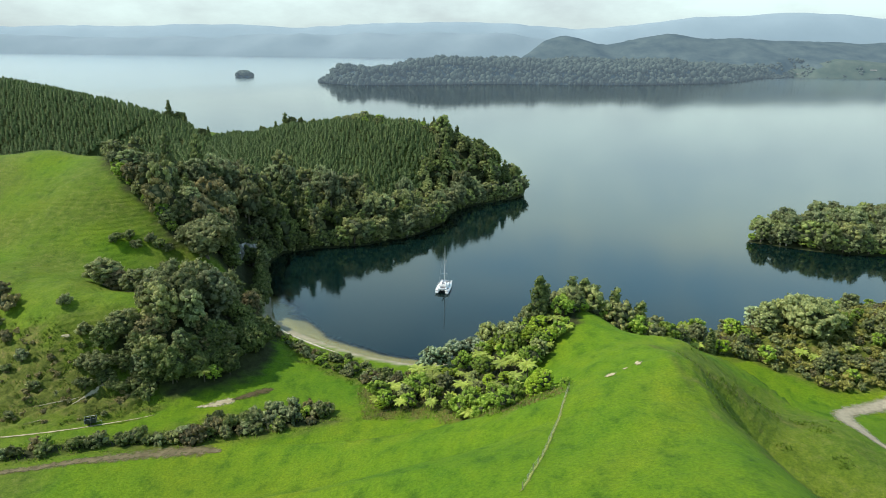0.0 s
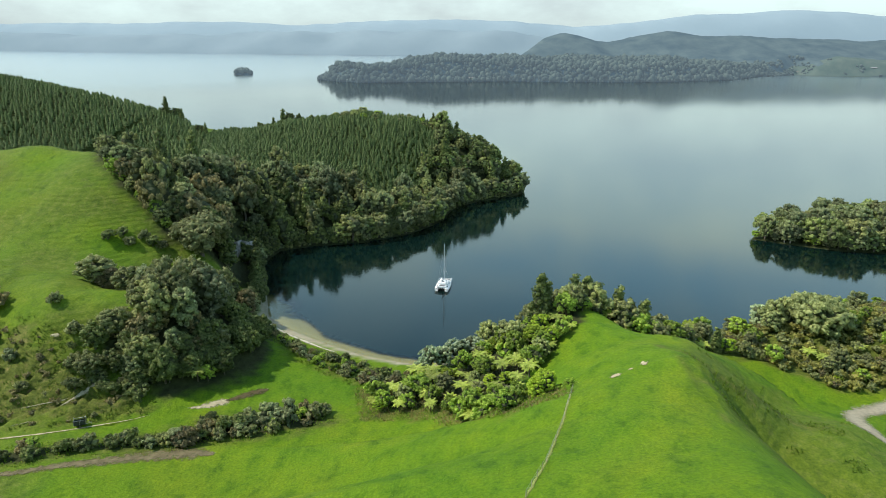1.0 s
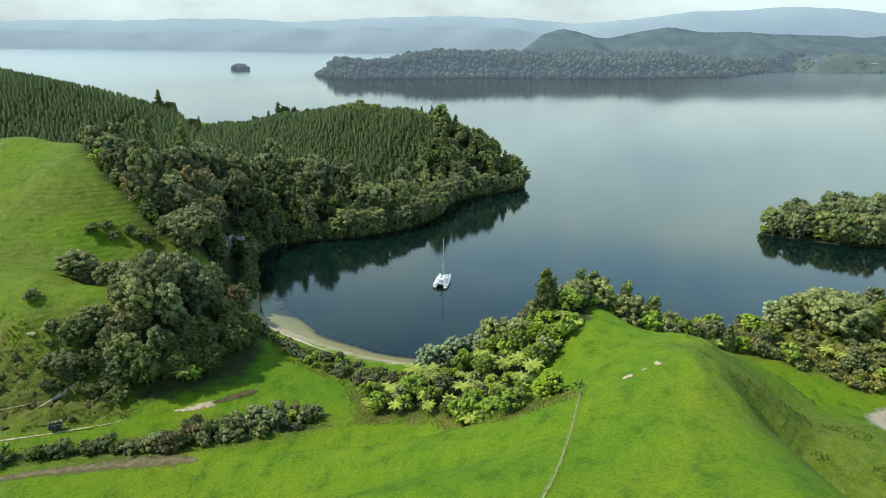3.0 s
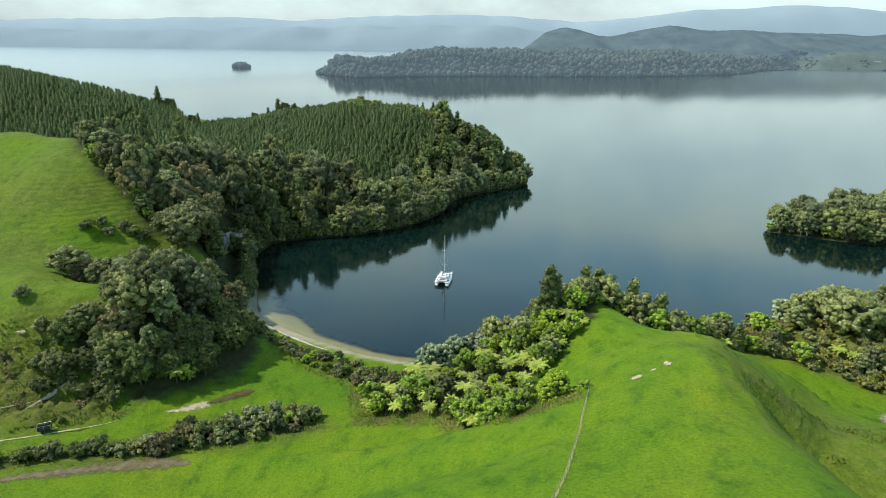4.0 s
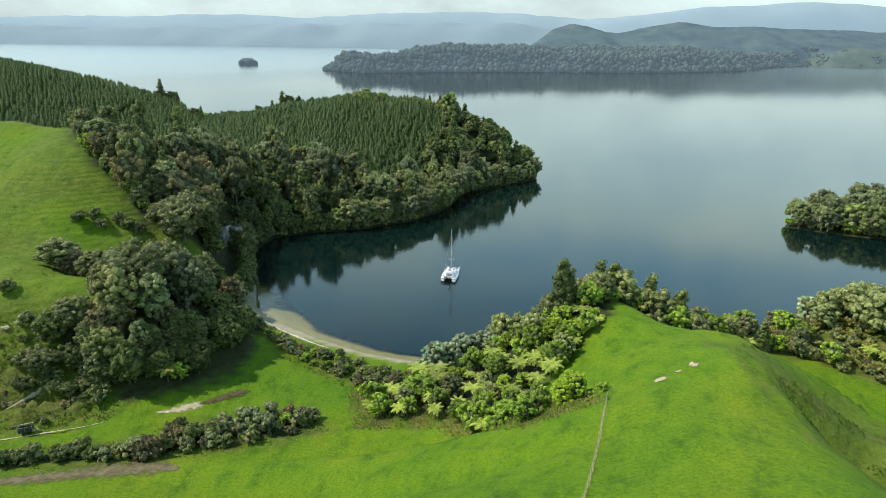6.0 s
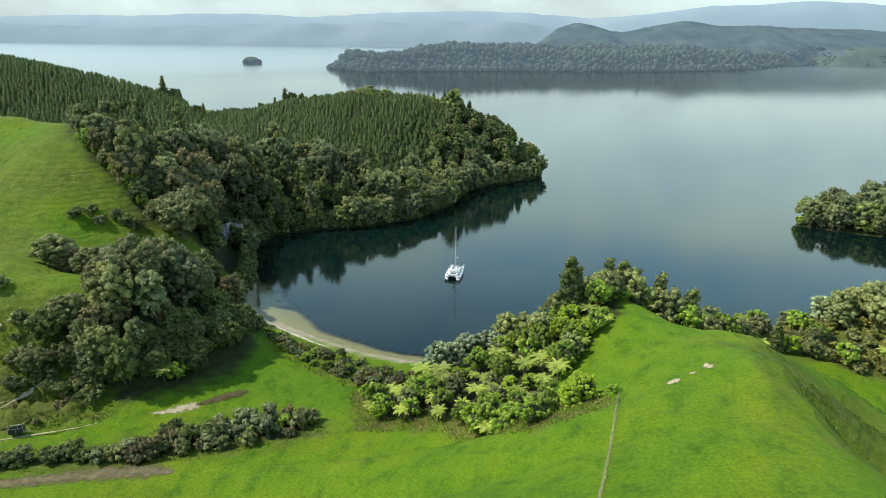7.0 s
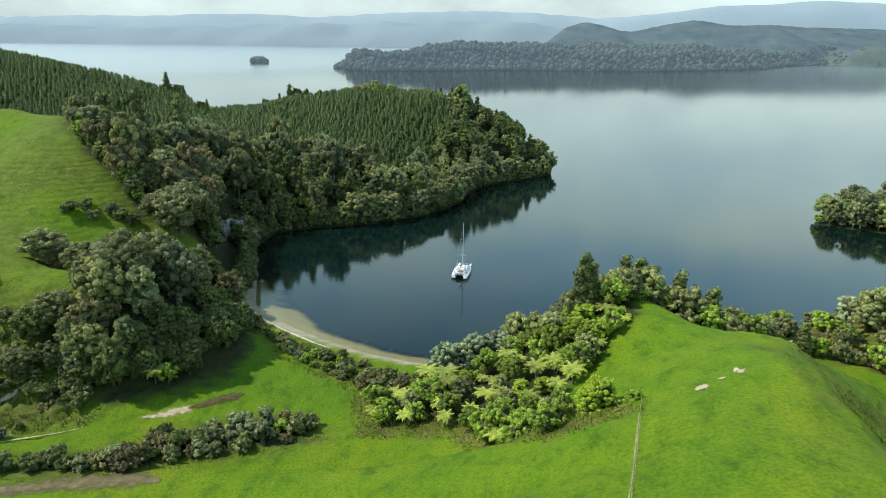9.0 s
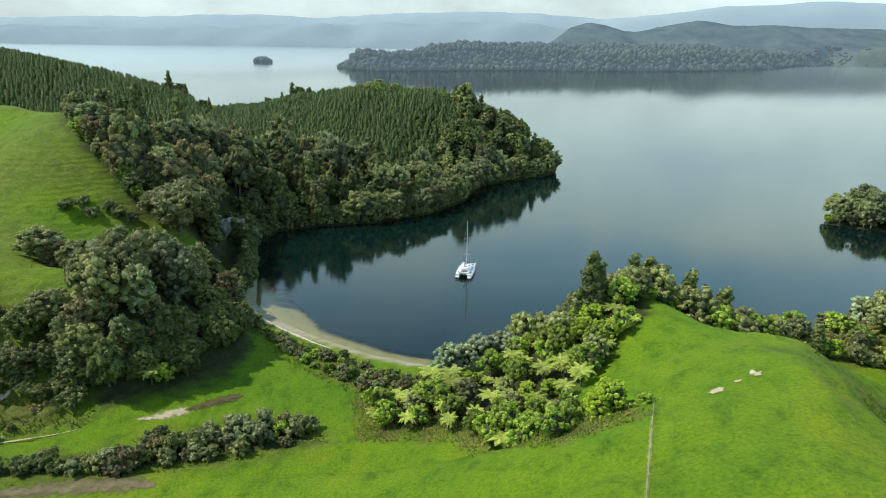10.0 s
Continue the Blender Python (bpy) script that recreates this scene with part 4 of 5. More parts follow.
KINDS = [CL_OLIVE, CL_GREY, CL_DARK, CL_BROWN, OLIVE_A, OLIVE_B, GREY_A, MID_A, SPIRE_A, DARK_A, BROWN_A, KN_MID, KN_BRIGHT, KN_GREY, KN_SPIRE, KN_OLIVE, KN_PALE, FERN_A, FERN_B,
         SH_GREY, SH_DARK, SH_OLIVE, SH_BROWN, SH_BRIGHT, SH_MID, FLAX, DOME, DOME_B, ROUND]

# single trees that stand out
DOME_B.put(-82, 207, 1.7, 60, 0.95)
for x, y, s, k, tl in ((-99, 174.5, 0.95, CL_OLIVE, 0.8), (-94, 173, 0.72, CL_BROWN, 0.9), (-88, 171, 0.85, CL_OLIVE, 0.85), (-82, 170, 0.85, CL_GREY, 0.9), (-76, 170, 0.9, CL_OLIVE, 0.9),
                       (-71, 171, 1.05, CL_OLIVE, 1.25), (-66, 177, 1.0, CL_OLIVE, 1.3), (-64.5, 166.5, 0.95, CL_GREY, 1.2), (-75, 164, 0.85, CL_OLIVE, 1.2)):
    k.put(x, y, s, x * 37 % 360, tl)
DOME.put(98, 174.5, 1.25, 20, 1.0)
ROUND.put(16.8, 119.2, 1.3, 10)
for x, y, s in ((37, 171, 1.3), (42.5, 169.5, 1.55), (48.5, 166, 1.45), (21, 161, 1.6), (22.6, 162.4, 1.25), (66.5, 163, 0.8), (34.5, 172, 1.45), (45.5, 168, 1.3), (30.5, 169, 1.3)):
    KN_SPIRE.put(x, y, s, x * 53 % 360)
for x, y, s in ((9, 172.5, 1.5), (13.5, 174, 1.3), (33, 171, 1.5), (29, 167, 1.3), (40, 173, 1.4), (26, 170, 1.5), (20, 168, 1.3), (53, 167, 1.3), (47, 169, 1.4), (36, 169, 1.5), (89, 181, 1.3), (93, 183, 1.3), (87, 177, 1.0)):
    KN_GREY.put(x, y, s, x * 31 % 360)
for x, y, s in ((-7, 162, 1.3), (-3.6, 164.5, 1.05), (0.6, 166.5, 1.35), (4.6, 169, 1.25), (-8.6, 160, 0.8), (87, 184, 1.25)):
    KN_PALE.put(x, y, s, x * 31 % 360, 0.9)

for x, y, s, k in ((43, 165, 1.45, KN_OLIVE), (47, 163, 1.45, KN_MID), (51, 162, 1.4, KN_OLIVE), (55, 162, 1.3, KN_MID), (59, 163, 1.1, KN_OLIVE), (63.5, 163.5, 0.9, FERN_B), (70, 163.5, 0.9, KN_BRIGHT),
                   (39.5, 168.5, 1.2, KN_MID), (35.5, 169, 1.1, KN_OLIVE), (30.5, 163, 1.15, KN_OLIVE), (27, 160, 1.1, KN_MID), (74, 163, 0.9, FERN_B)):
    k.put(x, y, s, x * 71 % 360)
# dark-leaved singles along the clump's front stand in for its shaded side
for x, y, s, k in ((-68, 144, 0.72, CL_DARK), (-62.5, 147, 0.6, CL_DARK), (-74, 146.5, 0.8, CL_DARK), (-57, 153, 0.62, CL_DARK), (-55, 160, 0.68, CL_DARK), (-70, 160.5, 1.0, CL_OLIVE), (-67, 155.5, 0.9, CL_GREY), (-76, 156, 0.95, CL_OLIVE), (-61, 145.5, 1.0, FERN_A), (-59, 146.5, 0.8, KN_MID), (-81, 149.5, 0.72, CL_OLIVE), (-85, 146.5, 0.7, CL_DARK), (-77, 146.5, 0.7, CL_OLIVE), 
                   (-84, 141.5, 0.55, CL_OLIVE), (-79, 143, 0.62, CL_DARK), (-74.5, 142.5, 0.6, CL_GREY), (-73, 152, 0.75, CL_OLIVE), (-62, 155, 0.7, CL_DARK), (-117, 158, 0.6, CL_BROWN), (-67, 215, 0.75, CL_DARK), (-65, 208, 0.8, CL_DARK), (-63.5, 201.5, 0.75, CL_DARK), (-64.5, 196, 0.7, CL_OLIVE), (-62, 192, 0.55, CL_GREY)):
    k.put(x, y, s, x * 71 % 360)

for x, y, s, k in ((-114, 436, 0.8, SPIRE_A), (-109, 434, 0.8, DARK_A), (-121, 438, 0.5, SPIRE_A), (-103, 432, 0.65, DARK_A), (-93, 424, 0.5, DARK_A), (-130, 440, 0.6, DARK_A), (-206, 473, 0.95, SPIRE_A), (-200, 476, 0.8, DARK_A),
                   (-194, 470, 0.6, SPIRE_A), (-170, 440, 0.7, DARK_A), (-166, 438, 0.6, SPIRE_A), (8, 390, 0.7, SPIRE_A), (14, 386, 0.7, SPIRE_A), (-2, 396, 0.75, SPIRE_A), (-16, 402, 0.6, SPIRE_A), (32, 379, 0.85, GREY_A)):
    k.put(x, y, s, x * 71 % 360)
rng_c = np.random.RandomState(230)
for j in range(50):
    t = rng_c.uniform(0, 1)
    k = (KN_MID, KN_OLIVE, KN_GREY, SH_MID)[rng_c.choice(4, p=(0.15, 0.4, 0.2, 0.25))]
    k.put(-78 + 68 * t + rng_c.uniform(-3, 3), 417 - 18 * t + rng_c.uniform(-9, 6), rng_c.uniform(0.6, 1.05), j * 77, rng_c.uniform(0.6, 1.0), 0.5)
for x, y, q in ((-22, 404, 0.6), (-16, 404, 0.7), (-10, 404, 0.75), (-4, 405, 0.85), (1, 404, 0.8), (6, 403, 0.9), (11, 401, 0.85), (15, 399, 0.9), (19, 396, 0.8), (23, 393, 0.85), (26, 390, 0.75), (29, 388, 0.7)):
    SPIRE_A.put(x + 2 * math.sin(x * 3), y, q * 0.74, x * 63 % 360, 0.9)
# low shrubs that close the foot of the clump
for j in range(17):
    t = j / 33
    (SH_DARK, SH_OLIVE, SH_DARK)[j % 3].put(-90 + 40 * t + 1.2 * math.sin(j * 2.7), 144 - 5 * math.sin(math.pi * min(1, t * 1.25)) + 12 * max(0, t - 0.75) * 4 * 0.25 + 1.5 * math.cos(j * 1.9), 0.7 + 0.35 * math.sin(j * 1.3) ** 2, j * 41)

# woods
clump = scatter(W_CLUMP, 5.6, 201, 2.2)
low_side = lambda q: q[0] > -66 and q[1] < 185
plant([q for q in clump if not low_side(q)], [CL_OLIVE, CL_GREY, CL_DARK, CL_BROWN], [6, 1.5, 3, 3], (0.6, 1.1), 202, clear_of=[(-88, 172, 14), (-70, 170, 5), (-66, 177, 4), (-72, 161, 4), (-76, 157, 4)])
# low eastern side: mostly dark leaf colours, in place of the clump's shade
plant([q for q in clump if low_side(q)], [CL_DARK, CL_BROWN, CL_OLIVE], [6, 2, 1], (0.45, 0.72), 229, clear_of=[(-64, 166, 4)])
drop = scatter(W_DROP, 7.0, 203, -1.5)
plant([q for q in drop if -108 < q[0] < -84 or q[1] > 290], [OLIVE_A, OLIVE_B, GREY_A, SPIRE_A, DARK_A, BROWN_A], [4, 4, 4, 2, 3, 3], (0.7, 1.3), 204, tall=(0.9, 1.45), clear_of=[(-82, 207, 10), (-77, 232, 7.5), (-71, 223, 6)])
# darker species of the bay corner; their leaf colour also paints its deep shade
plant([q for q in drop if q[0] >= -84 and q[1] <= 290], [DARK_A, SPIRE_A, OLIVE_B, GREY_A], [6, 2, 1.5, 1.5], (0.7, 1.2), 228, tall=(0.9, 1.4), clear_of=[(-82, 207, 10), (-77, 232, 7.5), (-71, 223, 6)])
head = np.array(scatter(W_HEAD, 4.7, 205, -1.0))
from_water = inland(head[:, 0], head[:, 1], SHORE)
plant([tuple(p) for p in head[from_water > 10]], [KN_MID, KN_OLIVE, KN_GREY, MID_A, SPIRE_A, DARK_A], [0.8, 3.5, 3, 2, 0.8, 1.0], (0.65, 1.2), 206, tall=(0.85, 1.2))
plant([tuple(p) for p in head[from_water <= 10][::3]], [OLIVE_A, GREY_A, SPIRE_A, DARK_A, MID_A], [3, 5, 1.2, 2.0, 2], (0.8, 1.3), 227, tall=(0.85, 1.3))
plant(scatter(W_ISLE, 5.8, 207, -2), [OLIVE_A, GREY_A, MID_A, KN_GREY], [2, 6, 4, 2], (0.75, 1.2), 208)
def along(pts, step, seed, shift):
    """Places along a shore, a little inland or out."""
    rng = np.random.RandomState(seed)
    pts = np.array(pts, float)
    run = np.concatenate([[0], np.cumsum(np.hypot(*np.diff(pts, axis=0).T))])
    at = np.arange(0, run[-1], step) + rng.uniform(-0.3, 0.3, len(np.arange(0, run[-1], step))) * step
    x, y = np.interp(at, run, pts[:, 0]), np.interp(at, run, pts[:, 1])
    d = np.gradient(np.stack([x, y], 1), axis=0)
    d /= np.linalg.norm(d, axis=1, keepdims=True) + 1e-9
    return list(zip(x + d[:, 1] * shift, y - d[:, 0] * shift))


# the leafy hem of the woods along the pasture
plant([q for q in drop if q[0] <= -108 and q[1] <= 290], [OLIVE_A, OLIVE_B, GREY_A, BROWN_A], [3, 3, 4, 2], (0.55, 0.9), 235)
HEM = [(-129, 241), (-125, 234), (-118, 224.5), (-108, 217), (-97, 211), (-93, 208)]
plant(along(HEM, 2.3, 245, -0.8), [SH_MID, SH_OLIVE, KN_OLIVE, KN_MID, SH_GREY], [3, 2, 2, 2, 2], (0.6, 1.15), 246)

# the skirt of low trees at the foot of the clump, dark-leaved to paint its shade
CLUMP_FOOT = [(-78, 141.5), (-74, 140.5), (-68, 140.5), (-64, 143), (-60.5, 146), (-57, 150.5), (-54, 157), (-51.5, 163.5), (-50.4, 168.5), (-52, 174)]
plant(along(CLUMP_FOOT, 3.0, 241, -1.6), [CL_DARK, SH_DARK, CL_BROWN], [5, 2, 1.5], (0.42, 0.62), 242, tall=(0.8, 1.2))
plant(along(CLUMP_FOOT, 3.6, 243, -5.0), [CL_DARK, CL_BROWN], [5, 1.5], (0.5, 0.75), 244)

# the trees that lean over the water's edge
edge = along(SHORE[9:23], 4.6, 221, 0.2)
plant([q for q in edge if q[0] > 2], [GREY_A, KN_GREY, MID_A], [4, 3, 1], (0.75, 1.1), 222)
plant([q for q in edge if -52 < q[0] <= 2], [GREY_A, MID_A, DARK_A, OLIVE_A], [4, 1, 1.5, 3], (0.75, 1.15), 233)
# dark kinds only, so that leaf colour deepens the shaded corner
plant([q for q in edge if q[0] <= -52], [DARK_A, SPIRE_A], [5, 2], (0.6, 0.9), 234)
plant(along(SHORE[9:23], 3.2, 225, -0.25), [SH_DARK, SH_GREY, SH_OLIVE], [4, 2, 2], (0.6, 1.25), 226)
plant(along(ISLAND[:6], 4.0, 223, -0.9), [GREY_A, MID_A, KN_MID, FERN_A, KN_GREY], [3, 3, 1.5, 2, 3], (0.55, 0.9), 224)
plant(scatter(W_KNOLL, 3.45, 209, 0.3), [KN_MID, KN_BRIGHT, KN_GREY, KN_OLIVE, FERN_A, FERN_B, SH_MID, SH_BROWN], [5, 4.5, 0.6, 1.2, 7, 5, 1.5, 0.8], (0.6, 1.15), 210, clear_of=[(33, 155, 5), (16.8, 119.2, 4.6), (-5, 161.5, 5.5), (2, 166, 5)])
plant(scatter(W_RIGHT, 5.2, 211, 0.6), [KN_OLIVE, SH_BROWN, SH_OLIVE, KN_MID, FERN_B, SH_BRIGHT, KN_GREY], [4, 5, 4, 2, 1.2, 1, 1], (0.6, 1.05), 212, clear_of=[(94, 174.5, 6)])
hedge = scatter(W_HEDGE, 2.9, 213, 0.6)
plant([p for p in hedge if p[0] < -62], [SH_GREY, SH_DARK, SH_OLIVE, SH_BROWN, SH_MID], [0.7, 3, 3, 5, 1], (0.6, 1.35), 214)
plant([p for p in hedge if -62 <= p[0] < -46], [SH_GREY, SH_DARK, SH_OLIVE, SH_BROWN, SH_MID], [2, 4, 4, 2, 1], (0.7, 1.5), 219)
plant([p for p in hedge if p[0] >= -46], [SH_GREY, SH_DARK, SH_OLIVE, SH_BROWN, SH_MID], [6, 1.5, 2, 1, 1], (0.7, 1.45), 220)
plant(scatter(W_BEACH, 2.1, 215, 0.1), [SH_GREY, SH_DARK, SH_OLIVE, SH_BROWN, SH_MID, FLAX], [2, 1, 3.5, 2.5, 2.5, 5], (0.45, 0.95), 216)
plant(scatter(W_BANK, 6.0, 217, 1.0)[::2], [SH_BROWN, SH_OLIVE, SH_DARK], [2, 2, 1], (0.4, 0.9), 218)
for x, y, s, k in ((-98, 154.5, 1.1, SH_OLIVE), (-114, 156, 1.9, SH_BROWN), (-116, 152, 1.5, SH_OLIVE), (-86, 137.6, 1.2, SH_DARK), (-103, 142, 1.1, SH_GREY), (-95, 201.5, 1.3, SH_DARK), (-98, 203, 1.2, SH_OLIVE),
                   (-101, 199, 1.1, SH_OLIVE), (-107, 198, 1.2, SH_DARK), (-104, 201, 1.1, SH_DARK), (-92.5, 202, 1.1, SH_OLIVE), (-110, 148, 1.2, SH_BROWN), (-91, 148.5, 1.2, SH_OLIVE),
                   (20.0, 118.6, 1.0, SH_MID), (21.4, 117.4, 0.7, SH_MID)):
    k.put(x, y, s, x * 29 % 360)
for kind_ in KINDS:
    kind_.settle()


# ---------- plantations and far woods ----------
def cone_tree(seed, whorls=4, points=6):
    """A young pine, 1 m tall and about 0.6 m wide: whorls of drooping sprays round a slim core."""
    rng = np.random.RandomState(seed)
    lean = rng.uniform(-0.04, 0.04, 2)
    co, faces = [(lean[0], lean[1], rng.uniform(0.95, 1.08))], []
    for j in range(5):
        a = 1.2566 * j
        co.append((0.17 * math.cos(a), 0.17 * math.sin(a), 0.05))
    faces += [(0, 1 + j, 1 + (j + 1) % 5) for j in range(5)]
    for k in range(whorls):
        z = 0.22 + 0.68 * k / whorls
        r = 0.36 * (1 - 0.62 * (k / whorls) ** 1.3)
        for j in range(points):
            a = 2 * math.pi * (j + 0.5 * (k % 2) + rng.uniform(-0.25, 0.25)) / points
            q, w = r * rng.uniform(0.75, 1.25), rng.uniform(0.30, 0.46)
            drop = rng.uniform(0.04, 0.16)
            b = len(co)
            co += [(0.02 * math.cos(a), 0.02 * math.sin(a), z + 0.14), (q * math.cos(a - w), q * math.sin(a - w), z - drop), (q * math.cos(a + w), q * math.sin(a + w), z - drop + rng.uniform(-0.05, 0.05))]
            faces.append((b, b + 1, b + 2))
    return np.array(co), np.array(faces)


def many(name, label, category, templates, places, zs, scales, mat, seed, tall=None, smooth=False):
    """Countless plants of a wood as one mesh."""
    rng = np.random.RandomState(seed)
    cos, faces, base = [], [], 0
    for k, (x, y) in enumerate(places):
        co, f = templates[rng.randint(len(templates))]
        a, s = rng.uniform(0, 6.28), scales[k]
        c, n = math.cos(a) * s, math.sin(a) * s
        h = s * (rng.uniform(*tall) if tall else 1.0)
        cos.append(np.stack([x + co[:, 0] * c - co[:, 1] * n, y + co[:, 0] * n + co[:, 1] * c, zs[k] + co[:, 2] * h], 1))
        faces.append(f + base)
        base += len(co)
    return tagged(new(name, mesh_of(name, np.concatenate(cos), np.concatenate(faces), mat, smooth)), label, category, kind="stuff")


rng_w = np.random.RandomState(300)
CONES = [cone_tree(s) for s in range(9)]
spots = scatter(P_HEAD, 2.0, 301, 0.0, 0.42)
many("pine_plantation", "dense rows of young dark green pines covering the headland", "pine trees", CONES, spots, heights_at(spots) - 0.2, 3.4 + 0.6 * waves(*np.array(spots).T, 312, 20) + rng_w.uniform(-1.0, 1.2, len(spots)), M_PINE, 302)
spots = [p for p in scatter(P_HILL, 2.9, 303, 0.0, 0.35) if p[0] > -330]
many("pine_plantation", "dense dark green pine plantation on the hillside", "pine trees", CONES, spots, heights_at(spots) - 0.2, rng_w.uniform(3.0, 5.0, len(spots)), M_PINE, 304)
LUMPS = []
for s in range(5):
    bc, bt = ball(400 + s, 0.3)
    LUMPS.append((bc * np.array([0.5, 0.5, 0.55]) + np.array([0, 0, 0.42]), bt))
spots, spot_z = [], []
for x, y in scatter([(-320, 1400), (-205, 1385), (700, 1600), (880, 1900), (860, 2000), (600, 1960), (200, 1760), (-200, 1600), (-320, 1560)], 6.6, 305):
    z, sd = peninsula_height(np.array([x]), np.array([y]))
    if sd[0] > -2.5:
        spots.append((x, y))
        spot_z.append(max(z[0], 0.6))
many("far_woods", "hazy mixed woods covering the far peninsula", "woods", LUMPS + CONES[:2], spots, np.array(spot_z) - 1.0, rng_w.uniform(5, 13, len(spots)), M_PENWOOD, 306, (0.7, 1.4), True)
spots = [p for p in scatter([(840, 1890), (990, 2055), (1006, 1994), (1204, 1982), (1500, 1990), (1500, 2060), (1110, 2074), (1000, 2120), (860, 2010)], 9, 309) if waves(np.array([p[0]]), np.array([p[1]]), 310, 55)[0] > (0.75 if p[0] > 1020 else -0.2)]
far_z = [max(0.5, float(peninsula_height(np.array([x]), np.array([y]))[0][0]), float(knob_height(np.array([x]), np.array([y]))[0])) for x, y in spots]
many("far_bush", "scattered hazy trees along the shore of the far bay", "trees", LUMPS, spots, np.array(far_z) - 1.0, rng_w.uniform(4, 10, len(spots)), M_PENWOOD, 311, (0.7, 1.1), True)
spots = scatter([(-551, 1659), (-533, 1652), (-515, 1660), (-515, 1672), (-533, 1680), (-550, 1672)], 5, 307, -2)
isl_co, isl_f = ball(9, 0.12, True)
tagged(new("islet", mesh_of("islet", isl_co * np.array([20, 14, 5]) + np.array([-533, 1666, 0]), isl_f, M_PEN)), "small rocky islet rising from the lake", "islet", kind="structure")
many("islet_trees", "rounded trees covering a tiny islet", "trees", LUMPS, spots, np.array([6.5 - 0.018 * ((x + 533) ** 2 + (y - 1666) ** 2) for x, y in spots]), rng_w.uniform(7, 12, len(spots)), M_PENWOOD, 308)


# ---------- tracks, scars and beach ----------
def ribbon(name, label, category, pts, mat, seed, lift=0.06, across=7):
    """A worn strip that lies on the ground along (x, y, half width)."""
    pts = np.array(pts, float)
    t = np.linspace(0, len(pts) - 1, (len(pts) - 1) * 10 + 1)
    x, y, w = (np.interp(t, np.arange(len(pts)), pts[:, k]) for k in range(3))
    x, y = np.convolve(np.pad(x, 4, "edge"), np.ones(9) / 9, "valid"), np.convolve(np.pad(y, 4, "edge"), np.ones(9) / 9, "valid")
    dx, dy = np.gradient(x), np.gradient(y)
    n = np.hypot(dx, dy) + 1e-9
    rng = np.random.RandomState(seed)
    wl, wr = 1.5 * w * rng.uniform(0.85, 1.15, len(t)), 1.5 * w * rng.uniform(0.85, 1.15, len(t))
    u = np.linspace(-1, 1, across)
    off = np.where(u[None, :] < 0, u[None, :] * wl[:, None], u[None, :] * wr[:, None])
    px, py = x[:, None] - dy[:, None] / n[:, None] * off, y[:, None] + dx[:, None] / n[:, None] * off
    pz = height(px, py)[0] + lift * (1 - 0.5 * np.abs(u[None, :]))
    co = np.stack([px, py, pz], -1).reshape(-1, 3)
    i = (np.arange(len(t) - 1)[:, None] * across + np.arange(across - 1)[None, :]).ravel()
    me = mesh_of(name, co, np.stack([i, i + 1, i + across + 1, i + across], 1), mat, True)
    ends = np.clip(np.minimum(t, t[-1] - t) / 0.6, 0, 1)
    a = me.attributes.new("worn", "FLOAT", "POINT")
    a.data.foreach_set("value", (ends[:, None] * (1 - np.abs(u[None, :]) ** 1.5)).ravel().astype(np.float32))
    return tagged(new(name, me), label, category, kind="structure")


ribbon("beach", "narrow strip of pale dry sand along the bay", "beach", [(-61.5, 195, 0.5), (-54, 186.6, 0.6), (-49.3, 182.4, 0.6), (-41, 176.6, 0.5), (-37, 173.8, 0.25), (-30, 169.9, 0.08)], M_SAND, 501, 0.12)
ribbon("farm_track", "thin pale clay wheel track across the paddock", "track", [(-112, 118, 0.22), (-94, 119.7, 0.24), (-86.6, 122.4, 0.26), (-79, 126, 0.26), (-69.4, 131.6, 0.12), (-66, 134, 0.05)], M_DIRT, 502, 0.16)
ribbon("stock_path", "bare clay path cut up the bank by stock", "track", [(-93, 124.5, 0.05), (-90, 127, 0.12), (-88, 130.2, 0.16), (-86.4, 133, 0.14), (-85.2, 135.2, 0.28), (-83.4, 137.4, 0.7), (-82.2, 139.4, 0.55), (-81.4, 141, 0.2), (-80.6, 143.4, 0.1)], M_DIRT, 503, 0.5)
ribbon("stock_path", "thin side branch of a bare stock path on the bank", "track", [(-95, 130, 0.04), (-91, 132.4, 0.1), (-87.6, 134, 0.12), (-85.4, 135.4, 0.1)], M_DIRT, 512, 0.45)
ribbon("bare_scar", "small pale slip on the slumped bank", "bare ground", [(-96, 146.5, 0.1), (-94.6, 147.2, 0.4), (-93.2, 147.4, 0.1)], M_DIRT, 513, 0.5)
ribbon("muddy_track", "worn muddy farm track with grassy patches beside the hedge", "track", [(-100, 101.6, 0.6), (-82, 108.4, 0.9), (-73, 112.4, 1.2), (-62.5, 116, 1.6), (-56, 118, 2.1), (-51.5, 118.8, 2.0), (-48.5, 118.8, 0.9), (-47, 118.4, 0.1)], M_MUD, 504, 0.10)
ribbon("sandy_wash", "pale sandy wash beside a small muddy hollow", "bare ground", [(-61, 136.6, 0.15), (-58, 138.0, 0.55), (-55.4, 139.6, 1.2), (-53.4, 141.2, 1.2), (-52.2, 142.4, 0.3)], M_DIRT, 505, 0.10)
ribbon("muddy_hollow", "dark muddy hollow in the paddock", "bare ground", [(-54, 140.8, 0.22), (-51.5, 142.8, 0.8), (-49, 145.2, 1.2), (-46.4, 147.4, 1.0), (-44.6, 148.8, 0.2)], M_HOLLOW, 506, 0.13)
